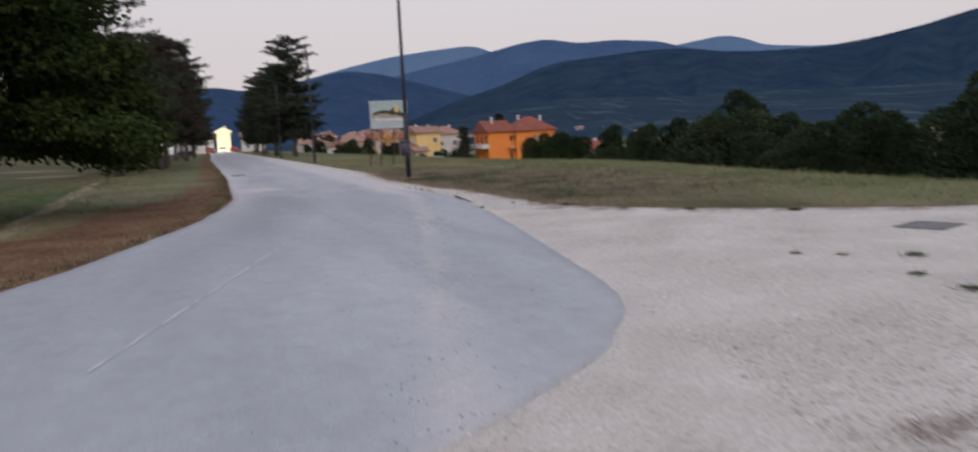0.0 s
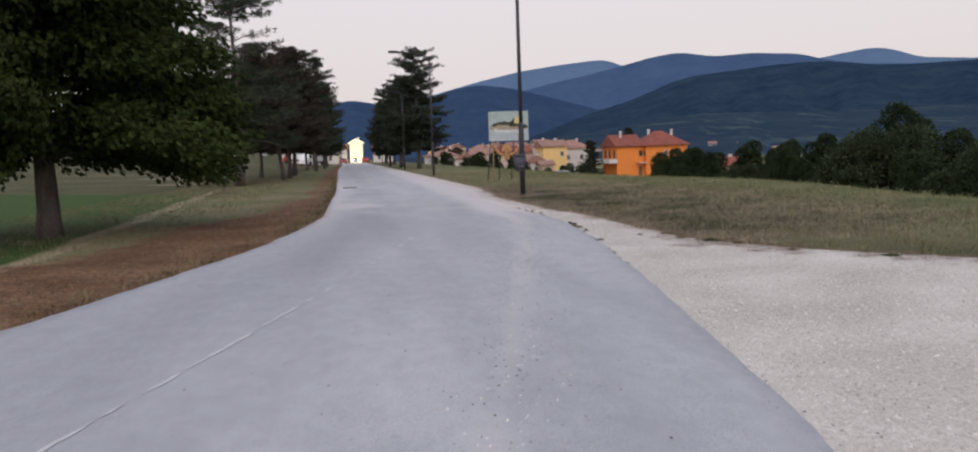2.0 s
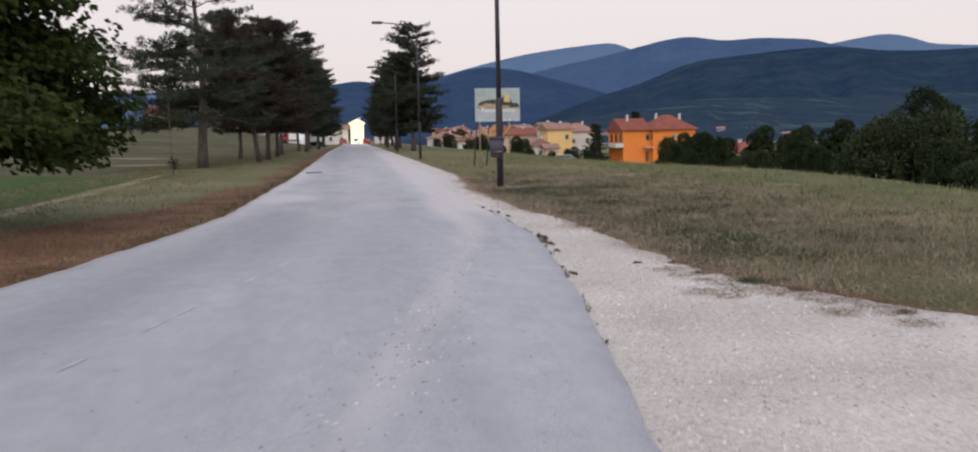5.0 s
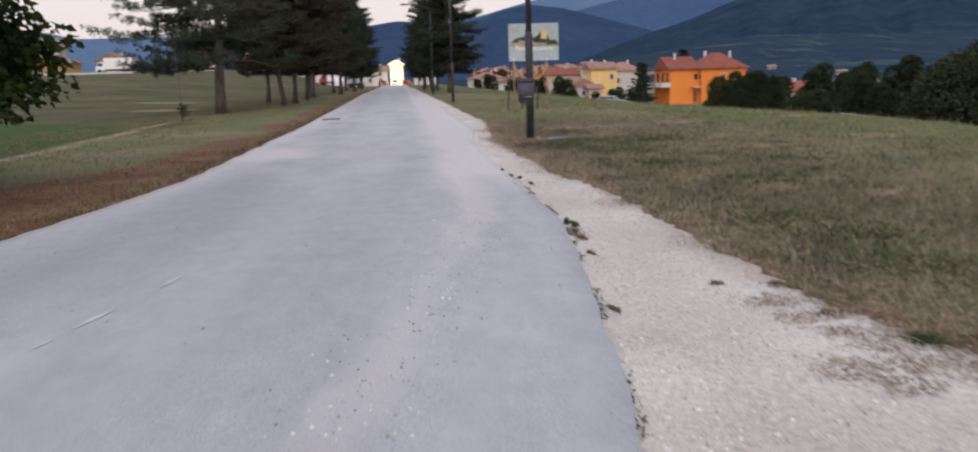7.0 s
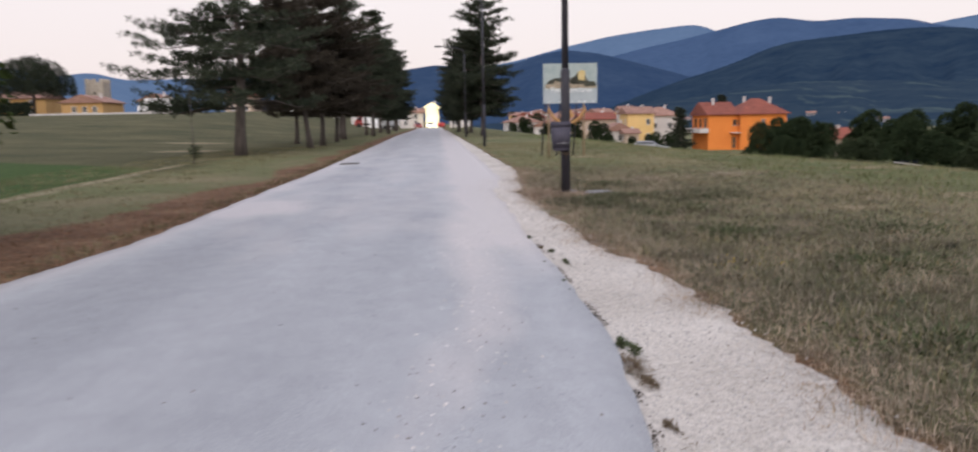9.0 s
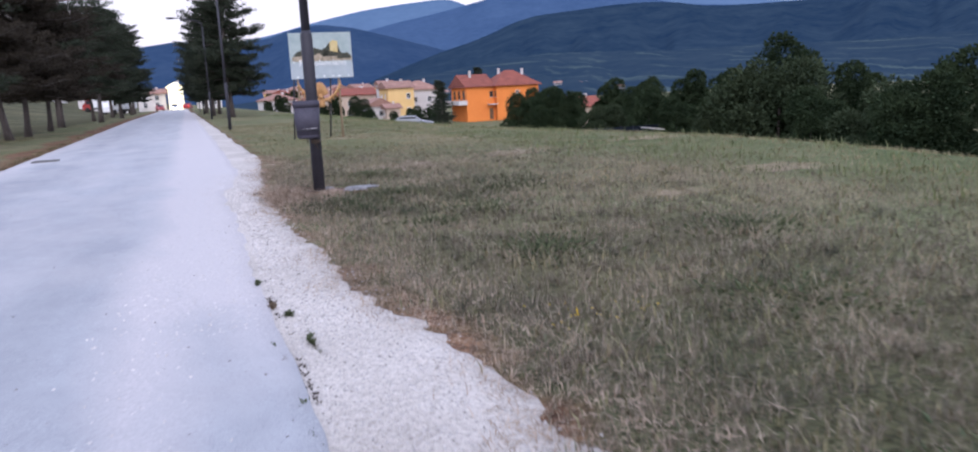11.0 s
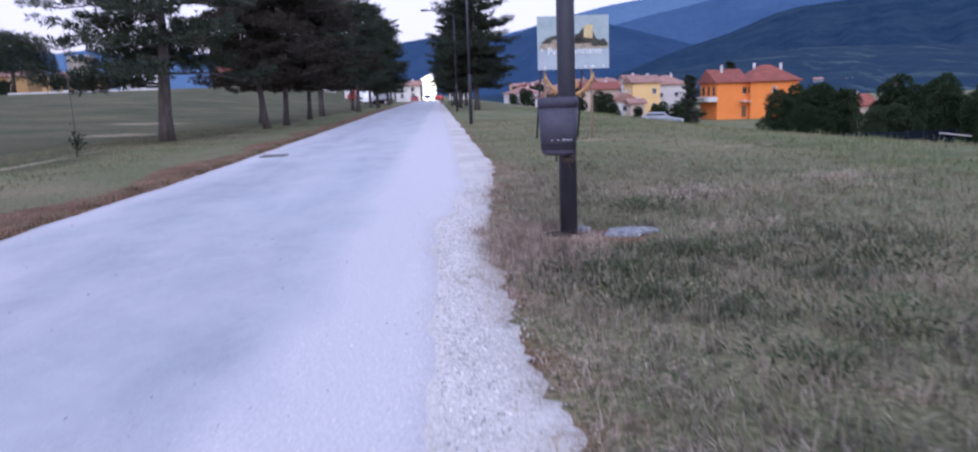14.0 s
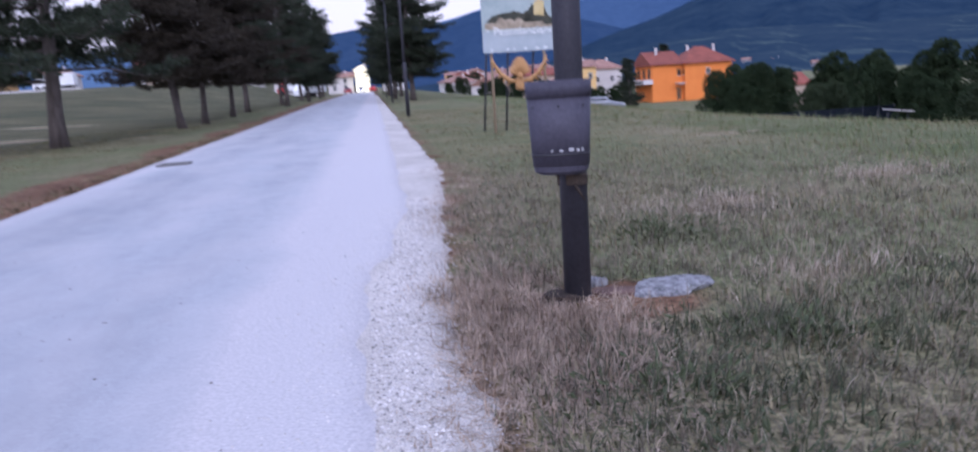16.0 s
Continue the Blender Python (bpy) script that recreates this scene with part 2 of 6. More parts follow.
def ground_material():
    m = bpy.data.materials.new("field_ground")
    m.use_nodes = True
    n, l = m.node_tree.nodes, m.node_tree.links
    p = n["Principled BSDF"]
    tc = n.new("ShaderNodeTexCoord")

    def noise_tex(s, d=4):
        t = n.new("ShaderNodeTexNoise")
        t.inputs["Scale"].default_value, t.inputs["Detail"].default_value = s, d
        l.new(tc.outputs["Object"], t.inputs[0])
        return t.outputs[0]

    def ramp(f, a, b, p0=0.35, p1=0.65):
        r = n.new("ShaderNodeValToRGB")
        r.color_ramp.elements[0].position, r.color_ramp.elements[1].position = p0, p1
        r.color_ramp.elements[0].color, r.color_ramp.elements[1].color = (*a, 1), (*b, 1)
        l.new(f, r.inputs[0])
        return r.outputs[0]

    def blend(f, a, b):
        x = n.new("ShaderNodeMix")
        x.data_type = "RGBA"
        l.new(f, x.inputs["Factor"]), l.new(a, x.inputs["A"]), l.new(b, x.inputs["B"])
        return x.outputs["Result"]

    def masked(key, s, width=0.5):
        at = n.new("ShaderNodeAttribute")
        at.attribute_name = key
        ad = n.new("ShaderNodeMath")
        ad.operation = "MULTIPLY_ADD"
        ad.inputs[1].default_value = width
        l.new(noise_tex(s, 5), ad.inputs[0]), l.new(at.outputs["Fac"], ad.inputs[2])
        mr = n.new("ShaderNodeMapRange")
        mr.inputs[1].default_value, mr.inputs[2].default_value = 0.5 + width * 0.5 - 0.12, 0.5 + width * 0.5 + 0.12
        l.new(ad.outputs[0], mr.inputs[0])
        return mr.outputs[0]

    green = ramp(noise_tex(9), (0.098, 0.112, 0.050), (0.18, 0.18, 0.09))
    straw = ramp(noise_tex(14), (0.17, 0.14, 0.082), (0.28, 0.232, 0.142))
    field = blend(ramp(noise_tex(0.28, 6), (0, 0, 0), (1, 1, 1), 0.45, 0.72), green, straw)
    field = blend(masked("meadow", 0.5, 0.4), field, ramp(noise_tex(0.16, 6), (0.062, 0.066, 0.032), (0.128, 0.115, 0.060), 0.34, 0.68))
    lush = ramp(noise_tex(6), (0.034, 0.066, 0.017), (0.062, 0.10, 0.027))
    field = blend(masked("lush", 0.3, 0.6), field, lush)
    field = blend(masked("straw", 2.5, 0.7), field, ramp(noise_tex(16), (0.20, 0.16, 0.10), (0.34, 0.28, 0.18)))
    field = blend(masked("pale", 0.8, 0.5), field, ramp(noise_tex(9), (0.24, 0.20, 0.13), (0.34, 0.29, 0.19)))
    dirt = blend(ramp(noise_tex(0.9, 5), (0, 0, 0), (1, 1, 1), 0.38, 0.62), ramp(noise_tex(7, 7), (0.078, 0.041, 0.024), (0.18, 0.095, 0.054)), ramp(noise_tex(9, 7), (0.125, 0.069, 0.041), (0.275, 0.165, 0.098)))
    field = blend(masked("dirt", 1.6, 0.9), field, dirt)
    gaps = n.new("ShaderNodeMix")
    gaps.data_type, gaps.blend_type = "RGBA", "MULTIPLY"
    gaps.inputs["Factor"].default_value = 0.75
    l.new(field, gaps.inputs["A"]), l.new(ramp(noise_tex(26, 5), (0.30, 0.30, 0.30), (1.25, 1.25, 1.25), 0.38, 0.62), gaps.inputs["B"])
    l.new(gaps.outputs["Result"], p.inputs["Base Color"])
    p.inputs["Roughness"].default_value = 0.95
    p.inputs["Specular IOR Level"].default_value = 0.1
    bp = n.new("ShaderNodeBump")
    bp.inputs["Strength"].default_value, bp.inputs["Distance"].default_value = 0.5, 0.03
    l.new(noise_tex(18, 6), bp.inputs["Height"]), l.new(bp.outputs[0], p.inputs["Normal"])
    return m


def dirt_mask(x, y):
    e = left_edge(y)
    wide = 0.55 + 0.95 * smooth(5, -6, y)
    left = smooth(-wide - 1.1 - 2.4 * smooth(0, -14, y), -wide, x - e + 0.3 * np.sin(y * 0.8)) * (x < e + 1) * 0.86
    right = smooth(0.75, 0.0, x - grass_edge(y)) * (x > -3) * 0.58
    soil = smooth(0.75, 0.2, np.hypot((x - 0.15) * 0.8, y + 0.1))
    return np.maximum(np.maximum(left, right), soil)


def lush_mask(x, y):
    far_left = smooth(-10.3, -10.9, x + 0.07 * y) * smooth(1.5, -1.5, y - 12.5 - 0.8 * (-11.4 - x)) * smooth(-70, -50, x)
    brow = 0.47 * smooth(3.0, 6.5, x) * smooth(30, 12, y)
    return np.maximum(far_left, brow)


def straw_mask(x, y):
    spots = ((2.0, 2.5, 0.8), (1.65, 0.0, 0.4), (8.3, 5.0, 1.3), (5.4, 9.8, 1.1), (3.6, -3.2, 0.7), (4.4, 3.6, 0.7), (2.6, -8.5, 0.8), (6.2, -2.0, 1.2), (3.2, 14, 1.5), (-9.5, 26, 1.5), (-16, 30, 3.0), (-20, 45, 4.0))
    return np.max([np.exp(-(((x - a) / r) ** 2 + ((y - b) / (0.7 * r)) ** 2)) for a, b, r in spots], 0) * 0.74


def meadow_mask(x, y):
    # Darker olive ground in the near part of the right field.
    near_dark = 0.62 * smooth(-1.0, -5.5, y) * smooth(6.5, 2.0, x) * smooth(-21, -15, y) * (x > -2)
    return np.maximum(smooth(-8.5, -12.5, x + 0.5 * np.sin(y * 0.4)) * 0.95, near_dark)


def pale_mask(x, y):
    d = np.abs(x + 0.07 * y + 10.35)
    return smooth(0.45, 0.0, d) * smooth(30, 10, y) * 0.9


M_GROUND = ground_material()
ground_x = axis([(-4800, -400, 400), (-400, -80, 20), (-80, -30, 4), (-30, 14, 0.4), (14, 60, 1.5), (60, 400, 20), (400, 4801, 400)])
ground_y = axis([(-4800, -400, 400), (-400, -60, 20), (-60, -34, 3), (-34, 40, 0.4), (40, 130, 2.5), (130, 400, 15), (400, 4801, 400)])
ground = tagged(grid("ground", ground_x, ground_y, land, M_GROUND, {"dirt": dirt_mask, "lush": lush_mask, "pale": pale_mask, "straw": straw_mask, "meadow": meadow_mask}),
                "dry mown grass field with bare brown verges", "ground", kind="structure")


def strip(name, lo, hi, ys, height, material, cross=12, edge=0.0):
    """A sheet between two edges that run along the road, its rims turned down to the ground."""
    vs, fs = [], []
    for y in ys:
        a, b = lo(y), hi(y)
        z = height(y) if callable(height) else height
        row = [a + (b - a) * k / (cross - 1) for k in range(cross)]
        for k, x in enumerate([row[0] - 0.02] + row + [row[-1] + 0.02]):
            vs.append((x, y, z + edge * (1 - (2 * (x - a) / (b - a) - 1) ** 2) if 0 < k <= cross else -0.03))
    w = cross + 2
    for j in range(len(ys) - 1):
        for k in range(w - 1):
            fs.append((j * w + k, j * w + k + 1, (j + 1) * w + k + 1, (j + 1) * w + k))
    return new(name, mesh_of(name, vs, fs, material, True))


def wob(y, s, k):
    return noise.noise(Vector((y * s, k * 7.3, 1.7)))


road_y = list(np.arange(-40, -24, 0.4)) + list(np.arange(-24, -15, 0.1)) + list(np.arange(-15, 9, 0.06)) + list(np.arange(9, 30, 0.25)) + list(np.arange(30, 215, 2.0))


def gravel_material():
    """Crushed limestone: close-packed chippings of uneven tone with dark gaps, dustier and browner in patches."""
    m = mat("crushed_limestone", (0.40, 0.363, 0.327), (0.615, 0.57, 0.527), 0.9, 0.95, 0, 0, 30)
    n, l = m.node_tree.nodes, m.node_tree.links
    p = n["Principled BSDF"]
    old = p.inputs["Base Color"].links[0].from_socket
    tc, v, r, x, bp = n.new("ShaderNodeTexCoord"), n.new("ShaderNodeTexVoronoi"), n.new("ShaderNodeValToRGB"), n.new("ShaderNodeMix"), n.new("ShaderNodeBump")
    v.inputs["Scale"].default_value = 105
    l.new(tc.outputs["Object"], v.inputs["Vector"])
    sep = n.new("ShaderNodeSeparateColor")
    l.new(v.outputs["Color"], sep.inputs[0]), l.new(sep.outputs[0], r.inputs[0])
    r.color_ramp.elements[0].color, r.color_ramp.elements[1].color = (0.72, 0.71, 0.70, 1), (1.10, 1.095, 1.08, 1)
    r.color_ramp.elements[0].position, r.color_ramp.elements[1].position = 0.0, 0.55
    x.data_type, x.blend_type = "RGBA", "MULTIPLY"
    x.inputs["Factor"].default_value = 0.85
    l.new(old, x.inputs["A"]), l.new(r.outputs[0], x.inputs["B"])
    l.new(x.outputs["Result"], p.inputs["Base Color"])
    bp.inputs["Strength"].default_value, bp.inputs["Distance"].default_value, bp.invert = 0.9, 0.008, True
    l.new(v.outputs["Distance"], bp.inputs["Height"]), l.new(bp.outputs[0], p.inputs["Normal"])
    return m


M_GRAVEL = gravel_material()


def road_material():
    """Old pale asphalt: blotches, wheel-polished lanes, painted shade on the left, limestone dust towards the shoulder,
    fine grit.
    """
    m = bpy.data.materials.new("pale_asphalt")
    m.use_nodes = True
    n, l = m.node_tree.nodes, m.node_tree.links
    p = n["Principled BSDF"]
    tc = n.new("ShaderNodeTexCoord")

    def noise_tex(s, d=4, stretch=(1, 1, 1)):
        mp, t = n.new("ShaderNodeMapping"), n.new("ShaderNodeTexNoise")
        mp.inputs["Scale"].default_value = stretch
        t.inputs["Scale"].default_value, t.inputs["Detail"].default_value = s, d
        l.new(tc.outputs["Object"], mp.inputs[0]), l.new(mp.outputs[0], t.inputs[0])
        return t.outputs[0]

    def ramp(f, a, b, p0, p1):
        r = n.new("ShaderNodeValToRGB")
        r.color_ramp.elements[0].position, r.color_ramp.elements[1].position = p0, p1
        r.color_ramp.elements[0].color, r.color_ramp.elements[1].color = (*a, 1), (*b, 1)
        l.new(f, r.inputs[0])
        return r.outputs[0]

    def blend(f, a, b, how="MIX"):
        x = n.new("ShaderNodeMix")
        x.data_type, x.blend_type = "RGBA", how
        if isinstance(f, float):
            x.inputs["Factor"].default_value = f
        else:
            l.new(f, x.inputs["Factor"])
        l.new(a, x.inputs["A"]), l.new(b, x.inputs["B"])
        return x.outputs["Result"]

    base = ramp(noise_tex(0.55, 6, (1, 0.25, 1)), (0.308, 0.316, 0.334), (0.364, 0.371, 0.387), 0.34, 0.68)
    streak = ramp(noise_tex(1.6, 5, (1, 0.12, 1)), (0.86, 0.86, 0.865), (1.09, 1.09, 1.085), 0.35, 0.65)
    base = blend(0.38, base, streak, "MULTIPLY")
    blotch = ramp(noise_tex(3.2, 7), (0.86, 0.86, 0.87), (1.10, 1.10, 1.09), 0.33, 0.67)
    base = blend(0.28, base, blotch, "MULTIPLY")
    scuff = ramp(noise_tex(11, 6, (1, 0.5, 1)), (0.90, 0.90, 0.905), (1.10, 1.10, 1.095), 0.35, 0.68)
    base = blend(0.42, base, scuff, "MULTIPLY")
    lane_shade = n.new("ShaderNodeAttribute")
    lane_shade.attribute_name = "lane_shade"
    base = blend(0.8, base, ramp(lane_shade.outputs["Fac"], (1.04, 1.04, 1.04), (0.86, 0.865, 0.875), 0.0, 1.0), "MULTIPLY")
    grit = ramp(noise_tex(170, 2), (0.72, 0.72, 0.72), (1.25, 1.25, 1.25), 0.32, 0.68)
    base = blend(0.8, base, grit, "MULTIPLY")
    speck = ramp(noise_tex(38, 2), (0.35, 0.35, 0.36), (1, 1, 1), 0.22, 0.30)
    base = blend(0.8, base, speck, "MULTIPLY")
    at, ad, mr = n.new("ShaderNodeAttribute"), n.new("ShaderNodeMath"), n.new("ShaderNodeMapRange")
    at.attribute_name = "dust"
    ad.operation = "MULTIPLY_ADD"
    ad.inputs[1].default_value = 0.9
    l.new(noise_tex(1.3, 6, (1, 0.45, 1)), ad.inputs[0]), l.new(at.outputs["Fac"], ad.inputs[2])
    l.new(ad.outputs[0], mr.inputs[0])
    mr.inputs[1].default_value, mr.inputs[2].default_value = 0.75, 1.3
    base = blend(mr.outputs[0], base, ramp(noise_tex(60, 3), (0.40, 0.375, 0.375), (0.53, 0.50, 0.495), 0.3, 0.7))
    l.new(base, p.inputs["Base Color"])
    p.inputs["Roughness"].default_value, p.inputs["Specular IOR Level"].default_value = 0.85, 0.25
    bp = n.new("ShaderNodeBump")
    bp.inputs["Strength"].default_value, bp.inputs["Distance"].default_value = 0.35, 0.006
    l.new(noise_tex(110, 3), bp.inputs["Height"]), l.new(bp.outputs[0], p.inputs["Normal"])
    return m


M_ROAD = road_material()


def road_right(y):
    if y < -19.4:
        d = -19.4 - y
        return float(right_edge(-19.4)) - 0.13 * d - 0.12 * d * d - 0.025 * d ** 3 + 0.05 * wob(y, 3.0, 2)
    return float(right_edge(y)) + 0.03 * wob(y, 2.5, 2) + float(smooth(-7, -4, y)) * (0.08 * wob(y, 1.1, 8) + 0.05 * wob(y, 4.3, 9))


def road_rim(y):
    return 0.011 + 0.022 * float(smooth(-4.5, -8.5, y))


def road_left(y):
    return float(left_edge(y)) + 0.07 * wob(y, 0.9, 1) + 0.04 * wob(y, 3.5, 1)


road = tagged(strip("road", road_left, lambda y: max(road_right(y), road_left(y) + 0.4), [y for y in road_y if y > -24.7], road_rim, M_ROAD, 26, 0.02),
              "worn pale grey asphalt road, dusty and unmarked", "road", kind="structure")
gravel = tagged(strip("gravel", lambda y: float(left_edge(max(y, -27))) + 0.5 if y > -27 else -22.0,
                      lambda y: min(float(grass_edge(y)), 16) + 0.13 * wob(y, 0.5, 3) + 0.06 * wob(y, 2.7, 3) + 0.05 * wob(y, 7.5, 4) + 0.05 * wob(y, 17, 5), [y for y in road_y if y < 120], 0.008, M_GRAVEL, 30),
                "compacted white limestone gravel shoulder and forecourt", "gravel", kind="structure")

def road_dust(x, y):
    """How thickly limestone dust lies: along the shoulder, on the trail dragged off the forecourt, on the left rim."""
    edge = smooth(-1.15, -0.02, x - (-1.22 - 0.085 * np.maximum(0, -9 - y) ** 1.3)) * smooth(-9, -3, y) * 1.05
    trail = smooth(0.4, 0.02, np.abs(x - trail_x(y))) * 0.5 * smooth(-1, -6, y)
    rim = np.maximum(smooth(0.7, 0.0, x - left_edge(y)) * 0.3, 0.95 * np.exp(-(((x + 5.25) / 0.75) ** 2 + ((y + 1.4) / 1.1) ** 2)))
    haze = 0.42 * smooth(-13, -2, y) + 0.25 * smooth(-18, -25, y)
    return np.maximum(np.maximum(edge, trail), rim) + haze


def trail_x(y):
    return -1.95 - 0.21 * np.maximum(0, -9 - y) ** 1.04


co = np.array([v.co[:] for v in road.data.vertices])
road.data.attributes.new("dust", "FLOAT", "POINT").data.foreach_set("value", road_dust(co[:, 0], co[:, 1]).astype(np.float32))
lane_shade_at = np.maximum(np.exp(-(((co[:, 0] - left_edge(co[:, 1]) - 1.3) / 0.75) ** 2)), 0.45 * np.exp(-(((co[:, 0] - left_edge(co[:, 1]) - 3.0) / 0.4) ** 2)))
# Shade over the road's left half by the forecourt, put into the colour.
lane_shade_at = np.maximum(lane_shade_at, 0.85 * smooth(3.4, 1.6, co[:, 0] - left_edge(co[:, 1])) * smooth(-11, -16, co[:, 1]))
road.data.attributes.new("lane_shade", "FLOAT", "POINT").data.foreach_set("value", lane_shade_at.astype(np.float32))

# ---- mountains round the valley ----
# Air haze is painted in: bluer, paler base and stronger emission with distance.
M_MOUNT_PALE = mat("farthest_ridge_haze_blue", (0.034, 0.052, 0.085), (0.050, 0.072, 0.11), 0.004, 1.0, 0, 0, 0.03, glow=(0.075, 0.125, 0.23, 0.55), spec=0)
M_MOUNT_FAR = mat("far_forest_haze_blue", (0.022, 0.036, 0.066), (0.038, 0.058, 0.096), 0.006, 1.0, 0, 0, 0.035, glow=(0.038, 0.075, 0.17, 0.42), spec=0)
M_MOUNT_MID = mat("mid_forest_haze_blue", (0.014, 0.025, 0.046), (0.028, 0.042, 0.064), 0.008, 1.0, 0, 0, 0.045, glow=(0.02, 0.045, 0.115, 0.4), spec=0)
M_MOUNT_NEAR = mat("near_forest_haze", (0.007, 0.015, 0.026), (0.024, 0.037, 0.046), 0.012, 1.0, 0, 0, 0.06, glow=(0.014, 0.031, 0.075, 0.36), spec=0)


def mountain(name, prof, dist, material, deep=900.0, rough=1.0, seed=3.0, label="forested mountain ridge, blue with dusk haze"):
    """A ridge at a distance from the road's foot whose skyline follows (bearing, elevation) in degrees."""
    az = np.arange(prof[0][0], prof[-1][0] + 0.01, 0.2)
    el = np.interp(az, [p[0] for p in prof], [p[1] for p in prof])
    k = np.ones(7) / 7
    el = np.convolve(np.pad(el, 3, "edge"), k, "valid")
    steps = np.linspace(0, 1, 26)
    vs, fs = [], []
    for a, e in zip(az, el):
        top = dist * math.tan(radians(e))
        for s in steps:
            r = dist - deep * (1 - s)
            gully = noise.noise(Vector((a * 0.35, s * 1.6, seed))) * 0.13 + noise.noise(Vector((a * 1.3, s * 5, seed))) * 0.03
            h = -8 + (top + 8) * (s ** 1.25 + gully * math.sin(math.pi * s)) + rough * noise.noise(Vector((a * 6, s * 9, seed))) * 1.6
            vs.append((r * math.sin(radians(a)), -10 + r * math.cos(radians(a)), h))
        vs.append(((dist + 500) * math.sin(radians(a)), -10 + (dist + 500) * math.cos(radians(a)), -8))
    w = len(steps) + 1
    for i in range(len(az) - 1):
        for j in range(w - 1):
            fs.append((i * w + j, (i + 1) * w + j, (i + 1) * w + j + 1, i * w + j + 1))
    return tagged(new(name, mesh_of(name, vs, fs, material, True)), label, "mountain", kind="structure")


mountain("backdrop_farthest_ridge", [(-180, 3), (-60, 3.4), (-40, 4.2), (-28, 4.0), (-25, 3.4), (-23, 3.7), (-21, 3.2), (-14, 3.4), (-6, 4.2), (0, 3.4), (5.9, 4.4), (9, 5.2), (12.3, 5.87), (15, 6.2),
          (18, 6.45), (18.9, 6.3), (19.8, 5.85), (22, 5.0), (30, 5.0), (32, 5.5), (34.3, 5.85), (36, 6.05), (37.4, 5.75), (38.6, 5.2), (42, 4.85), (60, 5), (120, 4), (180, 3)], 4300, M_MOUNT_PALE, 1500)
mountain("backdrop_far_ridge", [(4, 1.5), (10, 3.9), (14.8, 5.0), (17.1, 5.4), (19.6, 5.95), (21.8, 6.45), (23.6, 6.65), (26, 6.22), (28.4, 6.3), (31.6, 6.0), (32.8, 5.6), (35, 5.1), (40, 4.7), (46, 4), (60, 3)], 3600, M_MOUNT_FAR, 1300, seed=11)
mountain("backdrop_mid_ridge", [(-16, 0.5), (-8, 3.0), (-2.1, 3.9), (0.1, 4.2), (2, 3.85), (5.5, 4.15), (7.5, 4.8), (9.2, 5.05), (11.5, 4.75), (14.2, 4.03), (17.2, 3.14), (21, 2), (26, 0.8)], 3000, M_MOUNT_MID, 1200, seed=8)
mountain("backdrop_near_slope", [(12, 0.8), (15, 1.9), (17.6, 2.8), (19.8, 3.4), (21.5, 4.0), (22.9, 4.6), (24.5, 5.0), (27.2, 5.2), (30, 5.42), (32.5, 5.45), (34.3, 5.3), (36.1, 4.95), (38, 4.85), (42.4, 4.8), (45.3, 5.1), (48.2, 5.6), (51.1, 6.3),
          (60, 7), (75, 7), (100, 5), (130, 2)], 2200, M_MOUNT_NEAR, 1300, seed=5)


def foothill_material():
    """Wooded valley sides with small paler meadows, dusk haze put into colour and glow."""
    m = mat("foothill_woods_haze", (0.010, 0.018, 0.022), (0.024, 0.034, 0.034), 0.012, 1.0, 0, 0, 0.06, glow=(0.018, 0.036, 0.088, 0.42), spec=0)
    n, l = m.node_tree.nodes, m.node_tree.links
    p = n["Principled BSDF"]
    old = p.inputs["Base Color"].links[0].from_socket
    tc, t, mp, r, x = n.new("ShaderNodeTexCoord"), n.new("ShaderNodeTexNoise"), n.new("ShaderNodeMapping"), n.new("ShaderNodeValToRGB"), n.new("ShaderNodeMix")
    mp.inputs["Scale"].default_value = (1, 0.0, 3.4)
    t.inputs["Scale"].default_value, t.inputs["Detail"].default_value = 0.034, 4
    l.new(tc.outputs["Object"], mp.inputs[0]), l.new(mp.outputs[0], t.inputs[0]), l.new(t.outputs[0], r.inputs[0])
    r.color_ramp.elements[0].position, r.color_ramp.elements[1].position = 0.54, 0.74
    x.data_type = "RGBA"
    l.new(r.outputs[0], x.inputs["Factor"]), l.new(old, x.inputs["A"])
    x.inputs["B"].default_value = (0.062, 0.082, 0.062, 1)
    l.new(x.outputs["Result"], p.inputs["Base Color"])
    return m


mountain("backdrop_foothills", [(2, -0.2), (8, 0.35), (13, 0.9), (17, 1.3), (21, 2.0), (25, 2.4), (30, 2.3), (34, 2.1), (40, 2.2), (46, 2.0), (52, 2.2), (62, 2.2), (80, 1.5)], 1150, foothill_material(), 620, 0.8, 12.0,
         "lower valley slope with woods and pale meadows")


